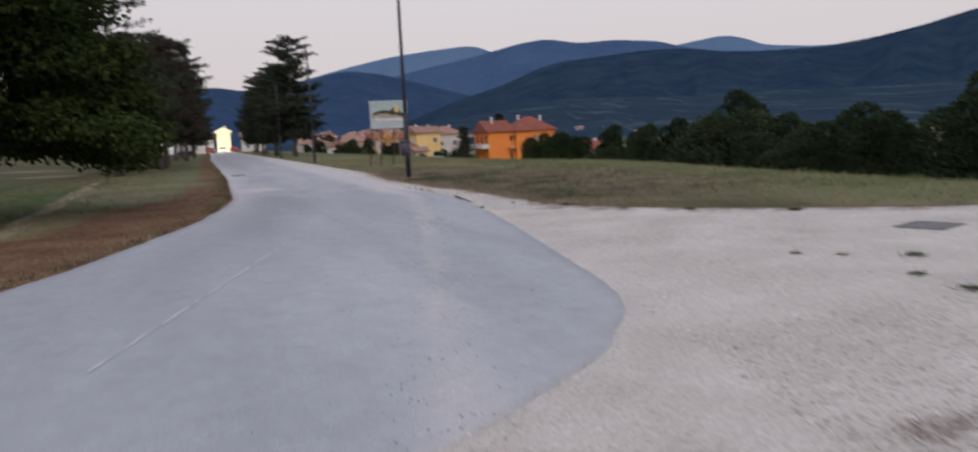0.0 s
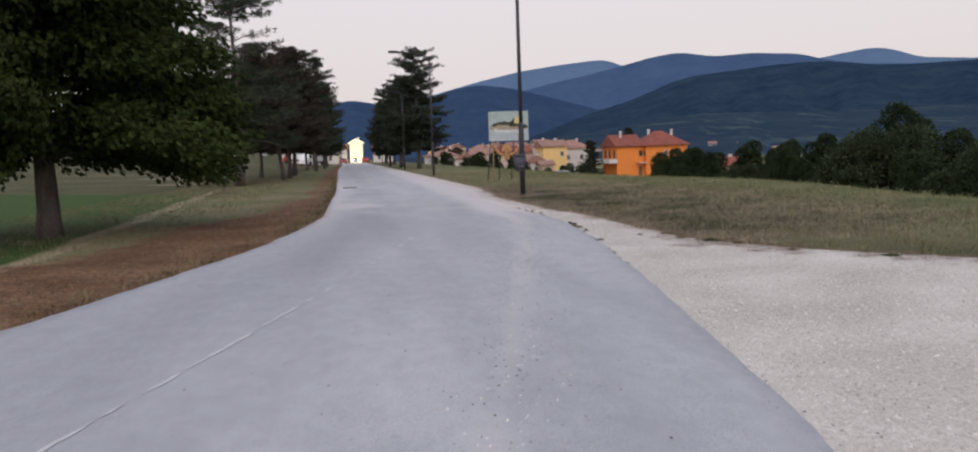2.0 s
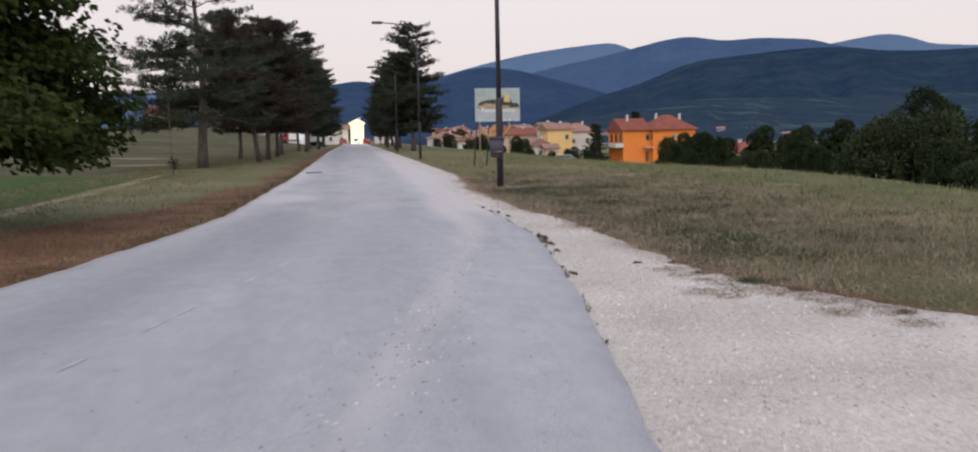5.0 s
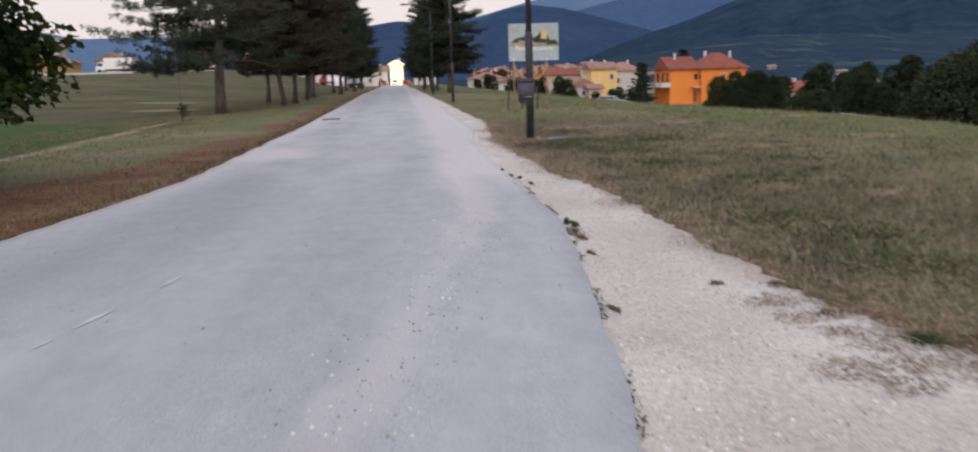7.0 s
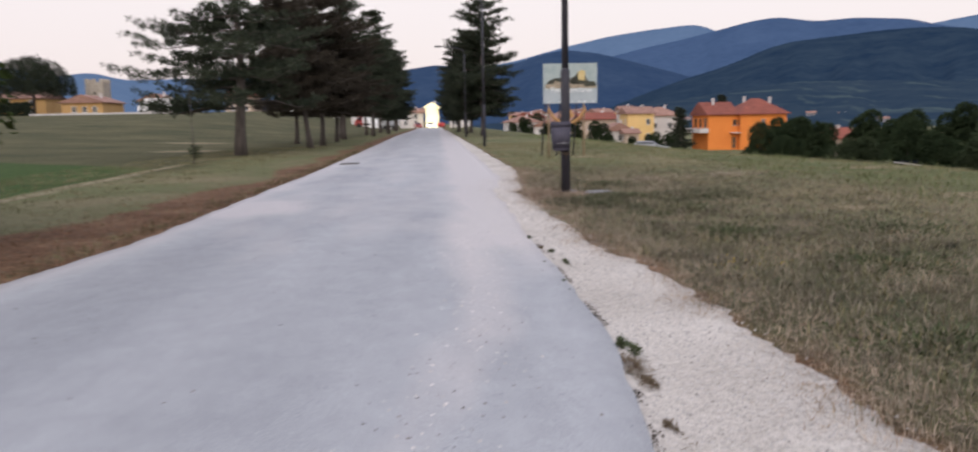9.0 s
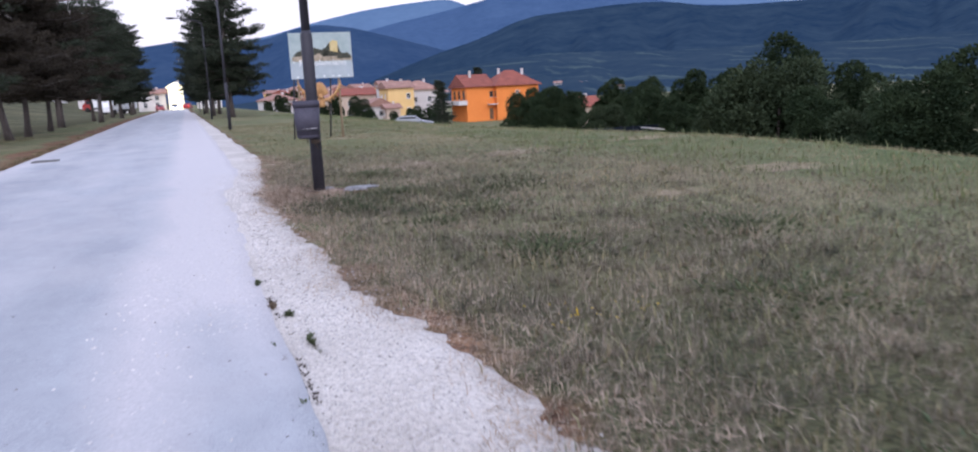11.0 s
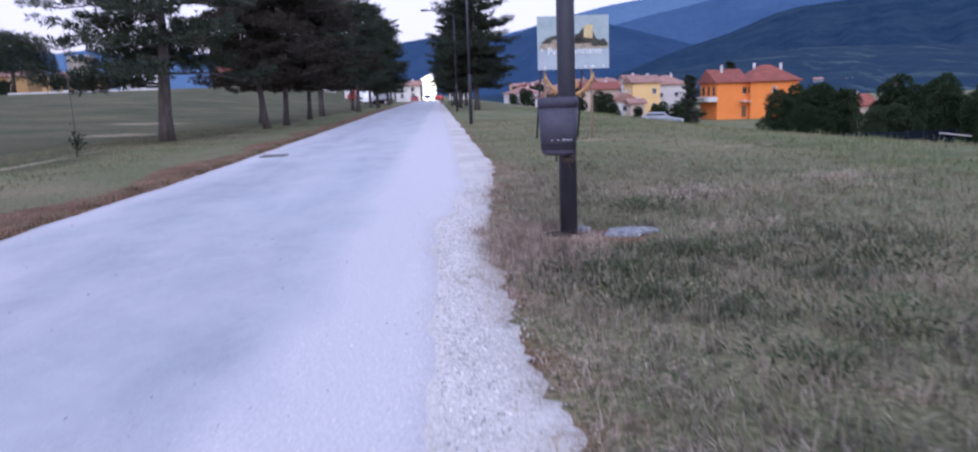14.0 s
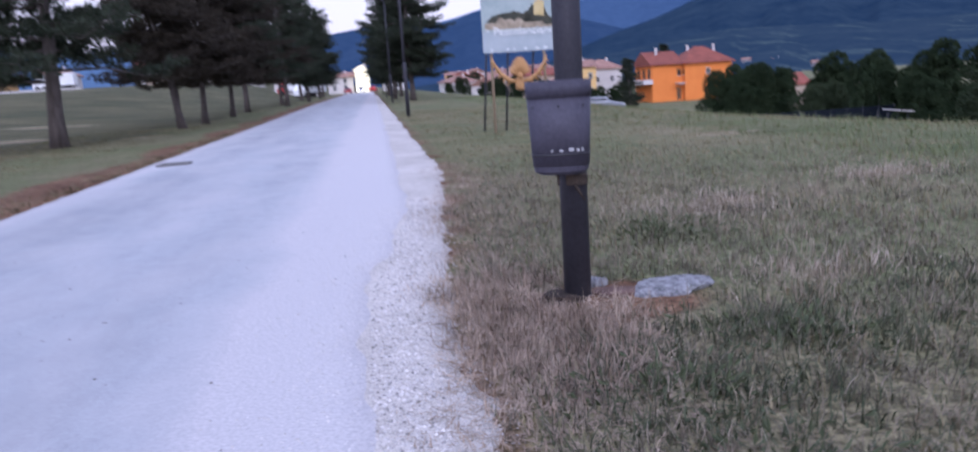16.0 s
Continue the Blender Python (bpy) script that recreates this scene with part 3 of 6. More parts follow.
# ---- trees ----
def broad_tree(x, y, height, reach, label, seed=1):
    rng = np.random.default_rng(seed)
    t = empty("linden_tree", pose(x, y, float(land(x, y))), label, "tree")
    tube("trunk", [(0, 0, -0.1), (0.03, 0, 0.5), (0.0, 0.04, 1.6), (0.05, 0.0, 4), (0, 0, height * 0.85)], [0.27, 0.2, 0.17, 0.12, 0.03], M_BARK, t)
    pieces, cs, outs = [], [], []
    for i in range(62):
        h = 1.5 + (height - 2.0) * (i / 62) ** 1.15
        f = (h - 1.2) / (height - 1.2)
        r = reach * float(np.interp(f, (0, 0.1, 0.25, 0.46, 0.75, 1), (0.98, 1.02, 0.93, 0.76, 0.58, 0.12))) * rng.uniform(0.84, 1.06)
        a = i * 2.4 + rng.uniform(-0.4, 0.4)
        rise = 0.35 + 1.2 * f
        ps = [(0, 0, h), (math.cos(a) * r * 0.5, math.sin(a) * r * 0.5, h + rise * 0.6), (math.cos(a) * r, math.sin(a) * r, h + rise * 0.35 - 0.45)]
        pieces.append(tube_data(ps, [0.06, 0.035, 0.01], 5))
        for s in np.linspace(0.3, 1.0, 10):
            b = Vector(ps[0]).lerp(Vector(ps[1]), s * 2) if s < 0.5 else Vector(ps[1]).lerp(Vector(ps[2]), s * 2 - 1)
            for k in range(3):
                c = np.array(b) + np.clip(rng.normal(0, 0.34, 3), -0.45, 0.45) * np.array([1, 1, 0.55])
                n = 104
                pts = c + np.clip(rng.normal(0, 0.25, (n, 3)), -0.4, 0.4) * np.array([1.15, 1.15, 0.5])
                cs.append(pts)
                o = np.array([math.cos(a), math.sin(a), -0.2])
                outs.append(np.repeat(o[None], n, 0) + (pts - c) * 0.8)
    v, f = joined(pieces)
    tagged(part("branchwork", mesh_of("branchwork", v, f, M_BARK, True), None, t), kind="stuff")
    part("crown", leaf_mesh("crown", np.concatenate(cs), np.concatenate(outs), 0.128, M_LEAF, rng, 0.6, 0.7), None, t)
    return t


def pine(height, crown, bare, seed, dry=False, dense=1.0, lean=(0, 0), gap=0.42, girth=0.23, droop=0.1, needles=20):
    """A pine at the origin: tapered trunk, whorls of upcurved limbs with side twigs, each twig set with brushes of needles.
    crown: (share of the crown's height, reach) pairs from its foot to its top."""
    rng = np.random.default_rng(seed)
    t = empty("pine_tree", Matrix(), "", "tree", "pines along the road")
    lx, ly = lean
    sway = lambda h: Vector((lx * h * (1 - 0.4 * h / height), ly * h, h)) + Vector((0.10 * math.sin(h * 0.7 + seed), 0.08 * math.cos(h * 0.5), 0))
    hs = np.linspace(-0.1, height, 12)
    tube("trunk", [sway(h) for h in hs], [girth * (1 - 0.93 * (max(0, h) / height) ** 0.9) + 0.06 * (h < 0.1) for h in hs], M_BARK, t)
    pieces, cs, outs = [], [], []

    def brush(c, d):
        o = rng.normal(0, 1, (needles, 3))
        o /= np.linalg.norm(o, axis=1)[:, None]
        o = o + np.array(d) * 0.7 + np.array([0, 0, 0.35])
        cs.append(np.array(c) + o * 0.05)
        outs.append(o * 2.4)

    h = bare
    while h < height - 0.1:
        f = (h - bare) / (height - bare)
        full = float(np.interp(f, [q[0] for q in crown], [q[1] for q in crown]))
        for k in range(rng.integers(3, 6)):
            a = rng.uniform(0, 2 * math.pi)
            r = max(0.3, full * rng.uniform(0.5, 1.12))
            rise = (-droop if f < 0.45 else 0.32 * f) * r
            p0 = sway(h)
            c, s = math.cos(a), math.sin(a)
            p1 = p0 + Vector((c * r * 0.35, s * r * 0.35, rise * 0.55 + 0.04 * r))
            p2 = p0 + Vector((math.cos(a + 0.1) * r * 0.7, math.sin(a + 0.1) * r * 0.7, rise * 0.9))
            p3 = p0 + Vector((math.cos(a + 0.18) * r, math.sin(a + 0.18) * r, rise + 0.10 * r))
            limb = [p0, p1, p2, p3]
            pieces.append(tube_data(limb, [0.055 * (1 - 0.6 * f), 0.04 * (1 - 0.5 * f), 0.022, 0.008], 4))
            steps = max(5, int(r * 2.6 * dense))
            for n, u in enumerate(np.linspace(0.12, 1.0, steps)):
                q = u * 3
                b = limb[min(2, int(q))].lerp(limb[min(2, int(q)) + 1], q - min(2, int(q)))
                side = a + (1.0 if n % 2 else -1.0) + rng.normal(0, 0.3) if u < 0.95 else a
                d = Vector((math.cos(side), math.sin(side), rng.uniform(-0.05, 0.4)))
                long = (0.30 + 0.26 * r * (1.05 - u)) * rng.uniform(0.7, 1.2)
                tip = b + d * long
                pieces.append(tube_data([b, tip], [0.014, 0.006], 3, False))
                for v in np.linspace(0.35, 1.0, max(2, int(long * 5.5 * dense))):
                    brush(b.lerp(tip, v) + Vector(rng.normal(0, 0.045, 3)), d)
                brush(b + Vector((0, 0, 0.06)), d)
        h += gap * rng.uniform(0.6, 1.4)
    v, f = joined(pieces)
    tagged(part("branchwork", mesh_of("branchwork", v, f, M_BARK, True), None, t), kind="stuff")
    part("crown", leaf_mesh("crown", np.concatenate(cs), np.concatenate(outs), 0.19, M_PINE_DRY if dry else M_PINE, rng, 0.0, 0.19, 0.0), None, t)
    return t


def shrub(width, height, seed, pale=False, leaf=0.19, count=17100, tip=0.5):
    """A shrub or small tree: stem and an uneven crown of leafy clumps."""
    rng = np.random.default_rng(seed)
    t = empty("shrub", Matrix(), "", "shrub", "shrubs below the field")
    tube("stem", [(0, 0, -0.3), (0.1, 0, height * 0.3), (0, 0.1, height * 0.8)], [0.12, 0.09, 0.02], M_BARK, t, 6)
    lobes = 18
    a, f = rng.uniform(0, 6.28, lobes), np.linspace(0.12, 0.84, lobes)
    r = width * 0.36 * np.sqrt(np.maximum(0.02, 1 - (np.abs(f - 0.35) / 0.62) ** 2)) * rng.uniform(0.45, 1, lobes) * (1 - 0.3 * tip * f)
    cl = np.stack([np.cos(a) * r, np.sin(a) * r, height * f], 1)
    k = count // lobes
    c = np.repeat(cl, k, 0)
    o = rng.normal(0, 1, c.shape) + np.array([0, 0, 0.25])
    o /= np.linalg.norm(o, axis=1)[:, None]
    knob = 1 + 0.16 * np.sin(o[:, 0] * 9 + c[:, 0] * 3) * np.sin(o[:, 1] * 8 + c[:, 2] * 2) * np.sin(o[:, 2] * 9)
    rad = (np.repeat(rng.uniform(0.16, 0.25, lobes), k) * width * (1 - 0.2 * tip * np.repeat(f, k)) * knob * rng.uniform(0.72, 1.03, len(c)))[:, None]
    p = c + o * rad
    p[:, 2] = np.maximum(p[:, 2], 0.02) * height / p[:, 2].max()
    part("crown", leaf_mesh("crown", p, o * 1.5, leaf, M_SHRUB_PALE if pale else M_SHRUB, rng, 0.2, 0.6), None, t)
    return t


def put(ob, x, y, turn=0, size=1.0, label="", z=None, group="", category=""):
    c = copy_thing(ob, pose(x, y, float(land(x, y)) if z is None else z, 0, 0, turn) @ Matrix.Scale(size, 4))
    return tagged(c, label, category, group)


def gone(ob):
    for o in [*ob.children_recursive, ob]:
        bpy.data.objects.remove(o)


broad_tree(-10.75, -6.8, 9.5, 3.4, "large linden with dense dark green leaves hanging low over the verge")
p_open = pine(11.4, ((0, 4.2), (0.16, 5.9), (0.3, 4.6), (0.55, 3.1), (0.8, 2.5), (1, 0.8)), 2.1, 11, dense=1.2, gap=0.48, girth=0.26, droop=0.06)
p_lean = pine(8.9, ((0, 2.6), (0.3, 3.3), (0.6, 3.0), (0.85, 2.0), (1, 0.6)), 2.3, 12, dry=True, dense=1.5, lean=(-0.20, 0.02), gap=0.34, girth=0.17)
p_full = pine(9.4, ((0, 2.6), (0.25, 3.6), (0.55, 3.2), (0.85, 1.9), (1, 0.5)), 2.2, 13, dry=True, dense=1.5, gap=0.34, girth=0.17)
p_tall = pine(12.0, ((0, 2.4), (0.25, 3.4), (0.55, 2.4), (0.75, 1.7), (0.9, 1.9), (1, 0.4)), 2.6, 16, dense=1.4, gap=0.38, girth=0.2)
p_cone = pine(12.2, ((0, 2.6), (0.2, 3.4), (0.3, 4.1), (0.45, 3.1), (0.66, 2.6), (0.83, 2.2), (0.94, 1.8), (1, 1.0)), 2.0, 14, dense=1.7, gap=0.30, needles=18)
put(p_open, -11.1, 22.4, 20, 1.0, "tall open-crowned pine with layered boughs on the grass verge")
put(p_lean, -9.6, 32.0, 0, 1.0, "leaning dark pine with a brownish crown beside the road")
put(p_full, -9.6, 36.8, 60, 1.0, "dense dark pine with a brownish crown beside the road")
for i, (x, y, s, k) in enumerate([(-12.4, 43, 0.95, 0), (-10.0, 47, 0.98, 0), (-10.6, 57, 1.0, 1), (-11.4, 62, 1.05, 0), (-9.4, 72, 1.08, 1), (-11, 82, 1.1, 0), (-9.2, 94, 1.0, 2), (-11.2, 108, 1.2, 1), (-9.8, 124, 1.1, 2), (-10.5, 146, 1.2, 1)]):
    put((p_full, p_tall, p_cone)[k], x, y, 47 * i + 10, s, ("dense brownish pine in a row along the road", "tall narrow pine in a row along the road", "full dark green pine in a row along the road")[k])
for i, (x, y, s) in enumerate([(1.9, 60.5, 1.0), (0.9, 74, 0.86), (2.0, 86, 0.95), (0.8, 100, 0.95), (2.0, 114, 1.0), (1.4, 130, 0.95), (2.0, 148, 1.0)]):
    put(p_cone, x, y, 70 * i, s, "tall dark green pine beside the road behind lamp posts")
for o in (p_open, p_lean, p_full, p_tall, p_cone):
    gone(o)


# ---- shrubs and trees below the brow of the field ----
sh = [shrub(6.0, 6.5, 21), shrub(5.0, 7.5, 22, tip=1.0), shrub(6.5, 6.5, 23, pale=True), shrub(7.0, 5.5, 24, pale=True, tip=0.3), shrub(7.6, 10, 25, tip=0.9)]
dark_label, pale_label, tall_label = "dark green leafy shrub below the field's edge", "pale olive-green bushy shrub below the field's edge", "tall dark leafy tree behind the shrubs"
for i, (x, y, top, kind) in enumerate([
        (39.2, 85, 0.6, 0), (43.2, 88, 1.2, 1), (44.3, 85, 1.0, 0), (50, 90, 0.3, 0), (47.4, 75, 1.9, 1), (47.1, 66, 0.8, 0), (56, 80, 1.4, 1), (40, 78, -1.0, 0), (45, 72, -1.2, 3),
        (48.5, 60, 2.3, 1), (51, 57, 2.2, 0), (44, 56, -0.4, 0), (36.2, 38, 0.6, 2), (38.6, 35, 2.4, 3), (43.5, 39.5, 4.6, 4), (41.5, 43, 1.6, 0), (36.8, 30, 0.4, 0), (43.1, 32, 2.0, 1),
        (37.5, 25, 0.9, 2), (34.8, 20, 1.1, 0), (40, 22, 2.4, 1), (35, 14, 1.6, 0), (31, 10, 1.3, 0), (34, 5, 3.6, 1), (29, 3, 2.4, 0), (27, -3, 2.4, 1), (30, -8, 3.0, 4), (25, -10, 2.2, 0),
        (60, 86, 2.0, 4), (66, 100, 0.6, 0), (55, 70, 0.8, 0), (58, 55, 1.8, 1), (41, 82, 0.4, 0), (43, 80, 1.2, 0)]):
    z0 = float(land(x, y)) - 0.1
    natural = (6.5, 7.5, 6.5, 5.5, 10)[kind]
    s = max(0.45, (top - z0) / natural)
    c = put(sh[kind], x, y, 67 * i, s, (dark_label, dark_label, pale_label, pale_label, tall_label)[kind], z=z0)
for i, (x, y, top) in enumerate([(24, 150, 0.2), (28, 158, 1.8), (31.5, 150, 1.2), (35, 156, -1.5), (39, 152, -2.2), (43, 150, -1.4), (47, 152, -1.6), (50.5, 156, -0.8), 
                                 (17, 190, 1.2), (22, 205, 2.5), (27, 200, 0.8), (33, 215, 2.0), (30, 250, 4.0), (42, 230, 2.5), (52, 215, 2.5), (58, 200, 1.0), (25, 262, 3.5), (48, 270, 3.6), (62, 215, 1.5)]):
    z0 = float(land(x, y)) - 0.1
    put(sh[(0, 1, 0)[i % 3]], x, y, 53 * i, (top - z0) / (6.5, 7.5, 6.5)[i % 3], "dark garden tree among the village houses", z=z0, group="garden trees")
for o in sh:
    gone(o)
conifer = pine(8.8, ((0, 2.3), (0.2, 2.5), (0.6, 1.4), (1, 0.2)), 0.4, 31, dense=1.5, gap=0.3)
put(conifer, 34.6, 104, 0, 1.0, "narrow dark conifer in front of the houses", group="garden conifers")
put(conifer, 76, 200, 40, 1.6, "dark conifer rising behind the orange house", z=-6.4, group="garden conifers")
gone(conifer)


def umbrella_pine(x, y, z, height, width):
    rng = np.random.default_rng(41)
    t = empty("umbrella_pine", pose(x, y, z), "broad domed dark umbrella pine above a hedge", "tree")
    tube("trunk", [(0, 0, -0.2), (0.2, 0, height * 0.4), (0, 0, height * 0.7)], [0.4, 0.3, 0.18], M_BARK, t, 8)
    n = 14000
    a, r = rng.uniform(0, 6.28, n), np.sqrt(rng.uniform(0, 1, n))
    lump = 1 + 0.12 * np.sin(a * 5) + 0.08 * np.sin(a * 11 + 1)
    top = height * (0.30 + 0.70 * np.sqrt(np.maximum(0, 1 - (r * 0.96) ** 2)))
    h = height * 0.22 + (top - height * 0.22) * rng.uniform(0.1, 1, n) ** 0.6
    p = np.stack([np.cos(a) * r * width / 2 * lump, np.sin(a) * r * width / 2 * lump, h + rng.normal(0, 0.25, n)], 1)
    part("crown", leaf_mesh("crown", p, rng.normal(0, 1, (n, 3)) + np.array([0, 0, 1]), 0.5, M_PINE, rng, 0, 0.5), None, t)
    return t


umbrella_pine(-95, 174, 4.6, 13.5, 17)


# ---- lamp posts ----
def lamp_post(label):
    t = empty("street_lamp", Matrix(), label, "street lamp", "street lamps along the road")
    tube("sleeve", [(0, 0, -0.3), (0, 0, 2.14), (0, 0, 2.2)], [0.08, 0.08, 0.062], M_STEEL, t, 24)
    tube("pole", [(0, 0, 2.19), (0, 0, 4.2), (0, 0, 7.35)], [0.06, 0.054, 0.046], M_STEEL, t, 20)
    tube("arm", [(0, 0, 7.33), (-0.06, 0, 7.6), (-0.4, 0, 7.82), (-1.2, 0, 7.95), (-2.0, 0, 8.02)], [0.046, 0.042, 0.038, 0.034, 0.032], M_STEEL, t)
    h = part("lamp_head", boxed(-2.62, -1.95, -0.12, 0.12, 7.96, 8.09, bevel=0.035), M_STEEL, t)
    part("lens", boxed(-2.55, -2.1, -0.08, 0.08, 7.945, 7.97, bevel=0.01), M_GLASS, h)
    return t


post = lamp_post("dark painted steel street lamp post on the verge")
for y in (28.2, 57.0, 88.0, 118.0):
    copy_thing(post, pose(0.2, y, 0))


# ---- litter bin strapped to the nearest post ----
def bin_wall(name, z0, z1, r0, r1, parent, material, thick=0.004, label="", flat=0.72, sides=40):
    """A band of the bin's oval drum with an inner face."""
    vs, fs = [], []
    for z, r in ((z0, r0), (z1, r1), (z1, r1 - thick), (z0, r0 - thick)):
        for k in range(sides):
            a = 2 * math.pi * k / sides
            c, s = math.cos(a), math.sin(a)
            e = (abs(c) ** 2.8 + abs(s) ** 2.8) ** (-1 / 2.8)
            vs.append((c * e * r, s * e * r * flat, z))
    for q in range(4):
        for k in range(sides):
            k2, q2 = (k + 1) % sides, (q + 1) % 4
            fs.append((q * sides + k, q * sides + k2, q2 * sides + k2, q2 * sides + k))
    return part(name, mesh_of(name, vs, fs, material, True), None, parent, label)


M_BIN_DARK = mat("bin_band", (0.03, 0.029, 0.036), (0.05, 0.048, 0.056), 6, 0.45, 0.2, 0.1, 50)
M_STICKER = mat("white_sticker", (0.28, 0.28, 0.30), (0.6, 0.6, 0.62), 60, 0.6)
M_RUST = mat("rusted_bracket", (0.05, 0.04, 0.035), (0.12, 0.09, 0.07), 20, 0.8, 0.3, 0.3)
litter_bin = empty("litter_bin", pose(-0.108, -0.185, 0, 0, 0, -14), "dark violet-grey metal litter bin strapped to the lamp post", "litter bin")
bin_wall("drum", 0.815, 1.185, 0.155, 0.173, litter_bin, M_BIN)
bin_wall("rim", 1.18, 1.27, 0.177, 0.179, litter_bin, M_BIN, 0.008)
bin_wall("lower_band", 0.872, 0.884, 0.1605, 0.1610, litter_bin, M_BIN_DARK, 0.006)
bm = bmesh.new()
ring = []
for z, r in ((0.817, 0.154), (0.785, 0.146), (0.767, 0.12), (0.762, 0.02)):
    row = []
    for k in range(40):
        a = 2 * math.pi * k / 40
        c, s = math.cos(a), math.sin(a)
        e = (abs(c) ** 2.8 + abs(s) ** 2.8) ** (-1 / 2.8)
        row.append(bm.verts.new((c * e * r, s * e * r * 0.72, z)))
    ring.append(row)
for q in range(3):
    for k in range(40):
        bm.faces.new((ring[q][k], ring[q + 1][k], ring[q + 1][(k + 1) % 40], ring[q][(k + 1) % 40]))
bm.faces.new(ring[3][::-1])
part("base", bm, M_BIN, litter_bin)
for i, (x, w, h) in enumerate(((-0.05, 0.012, 0.014), (-0.005, 0.022, 0.012), (0.045, 0.028, 0.024), (0.085, 0.016, 0.018), (0.112, 0.012, 0.02))):
    part("sticker", boxed(x, x + w, -0.1195, -0.112, 0.895, 0.895 + 0.75 * h, bevel=0.001), M_STICKER, litter_bin, "torn white sticker scrap")
for x in (-0.14, 0.0, 0.13):
    part("rivet", boxed(x - 0.006, x + 0.006, -0.131 + 0.02 * (abs(x) > 0.1), -0.117 + 0.02 * (abs(x) > 0.1), 1.13, 1.142, bevel=0.004), M_BIN_DARK, litter_bin)
tube("drain_stub", [(-0.02, -0.02, 0.76), (-0.02, -0.02, 0.705)], [0.008, 0.008], M_RUST, litter_bin, 8)
part("bracket", boxed(0.02, 0.14, 0.03, 0.15, 0.69, 0.75, bevel=0.008), M_RUST, litter_bin, "rusty clamp under the bin")
tube("strap", [(0.05, 0.06, 0.73), (0.09, 0.02, 0.66), (0.12, 0.09, 0.60)], [0.010, 0.008, 0.006], M_RUST, litter_bin, 6, "hanging end of a metal strap")

# ---- ground pieces by the post ----
def lump(name, x, y, w, d, h, material, seed, label, category, turn=0):
    bm = bmesh.new()
    bmesh.ops.create_icosphere(bm, subdivisions=3, radius=0.5)
    for v in bm.verts:
        k = 1 + 0.35 * noise.noise(v.co * 2.6 + Vector((seed, 0, 0))) + 0.1 * noise.noise(v.co * 9)
        v.co = Vector((v.co.x * w * k, v.co.y * d * k, max(-0.2, min(0.33, v.co.z * k)) * h * 1.5))
    ob = part(name, bm, material)
    ob.matrix_world = pose(x, y, 0.0, 0, 0, turn)
    for p in ob.data.polygons:
        p.use_smooth = False
    return tagged(ob, label, category)


M_CONCRETE = mat("rough_concrete", (0.075, 0.074, 0.08), (0.34, 0.335, 0.345), 22, 0.95, 0, 1.0, 60)
lump("concrete_slab", 0.57, 0.0, 0.54, 0.36, 0.075, M_CONCRETE, 4, "half-buried pale grey concrete lump with white pebbles", "concrete slab", 12)
lump("stone", 0.16, 0.22, 0.16, 0.12, 0.09, M_CONCRETE, 9, "small whitish stone behind the lamp post", "stone")
M_SOIL = mat("shaded_soil", (0.012, 0.009, 0.007), (0.05, 0.034, 0.025), 8, 1.0, 0, 0.9, 40)
# Lump in place of a hollow; its shade is in the near-black colour.
lump("soil_mound", -0.11, -0.03, 0.28, 0.24, 0.075, M_SOIL, 2, "dark loose soil lump for the shaded hollow at the lamp post's foot", "soil")
M_REDSOIL = mat("red_soil", (0.07, 0.04, 0.035), (0.16, 0.10, 0.08), 8, 1.0, 0, 0.9, 40)
lump("soil_mound", 0.24, 0.0, 0.34, 0.2, 0.05, M_REDSOIL, 7, "reddish bare soil beside the lamp post", "soil")

# ---- manhole and drains ----
M_IRON = mat("cast_iron_grey", (0.13, 0.13, 0.13), (0.22, 0.215, 0.21), 12, 0.7, 0.4, 0.5, 80)


def cover(x, y, w, d, turn, z, label, ribs=5):
    t = empty("manhole_cover", pose(x, y, z, 0, 0, turn), label, "manhole cover")
    bm = bmesh.new()
    for a, b, c, e in ((-w / 2, w / 2, -d / 2, -d / 2 + 0.03), (-w / 2, w / 2, d / 2 - 0.03, d / 2), (-w / 2, -w / 2 + 0.03, -d / 2 + 0.03, d / 2 - 0.03), (w / 2 - 0.03, w / 2, -d / 2 + 0.03, d / 2 - 0.03)):
        box(bm, a, b, c, e, -0.03, 0.012, 0.003)
    part("frame", bm, M_IRON, t)
    part("lid", boxed(-w / 2 + 0.034, w / 2 - 0.034, -d / 2 + 0.034, d / 2 - 0.034, -0.03, 0.006, 0.003), M_IRON, t)
    for i in range(ribs):
        k = -d / 2 + 0.06 + (d - 0.12) * i / (ribs - 1)
        part("rib", boxed(-w / 2 + 0.05, w / 2 - 0.05, k - 0.008, k + 0.008, 0.0, 0.011, 0.002), M_IRON, t)
    return t


cover(1.8, -18.65, 0.62, 0.55, 20, 0.012, "square grey cast-iron manhole cover set in the gravel")
cover(-5.15, 11.9, 0.6, 0.5, 0, 0.042, "dark cast-iron drain cover set in the asphalt")

# worn white line on the asphalt
def road_height(x, y):
    a, b = road_left(y), road_right(y)
    return road_rim(y) + 0.02 * (1 - (2 * (x - a) / (b - a) - 1) ** 2)


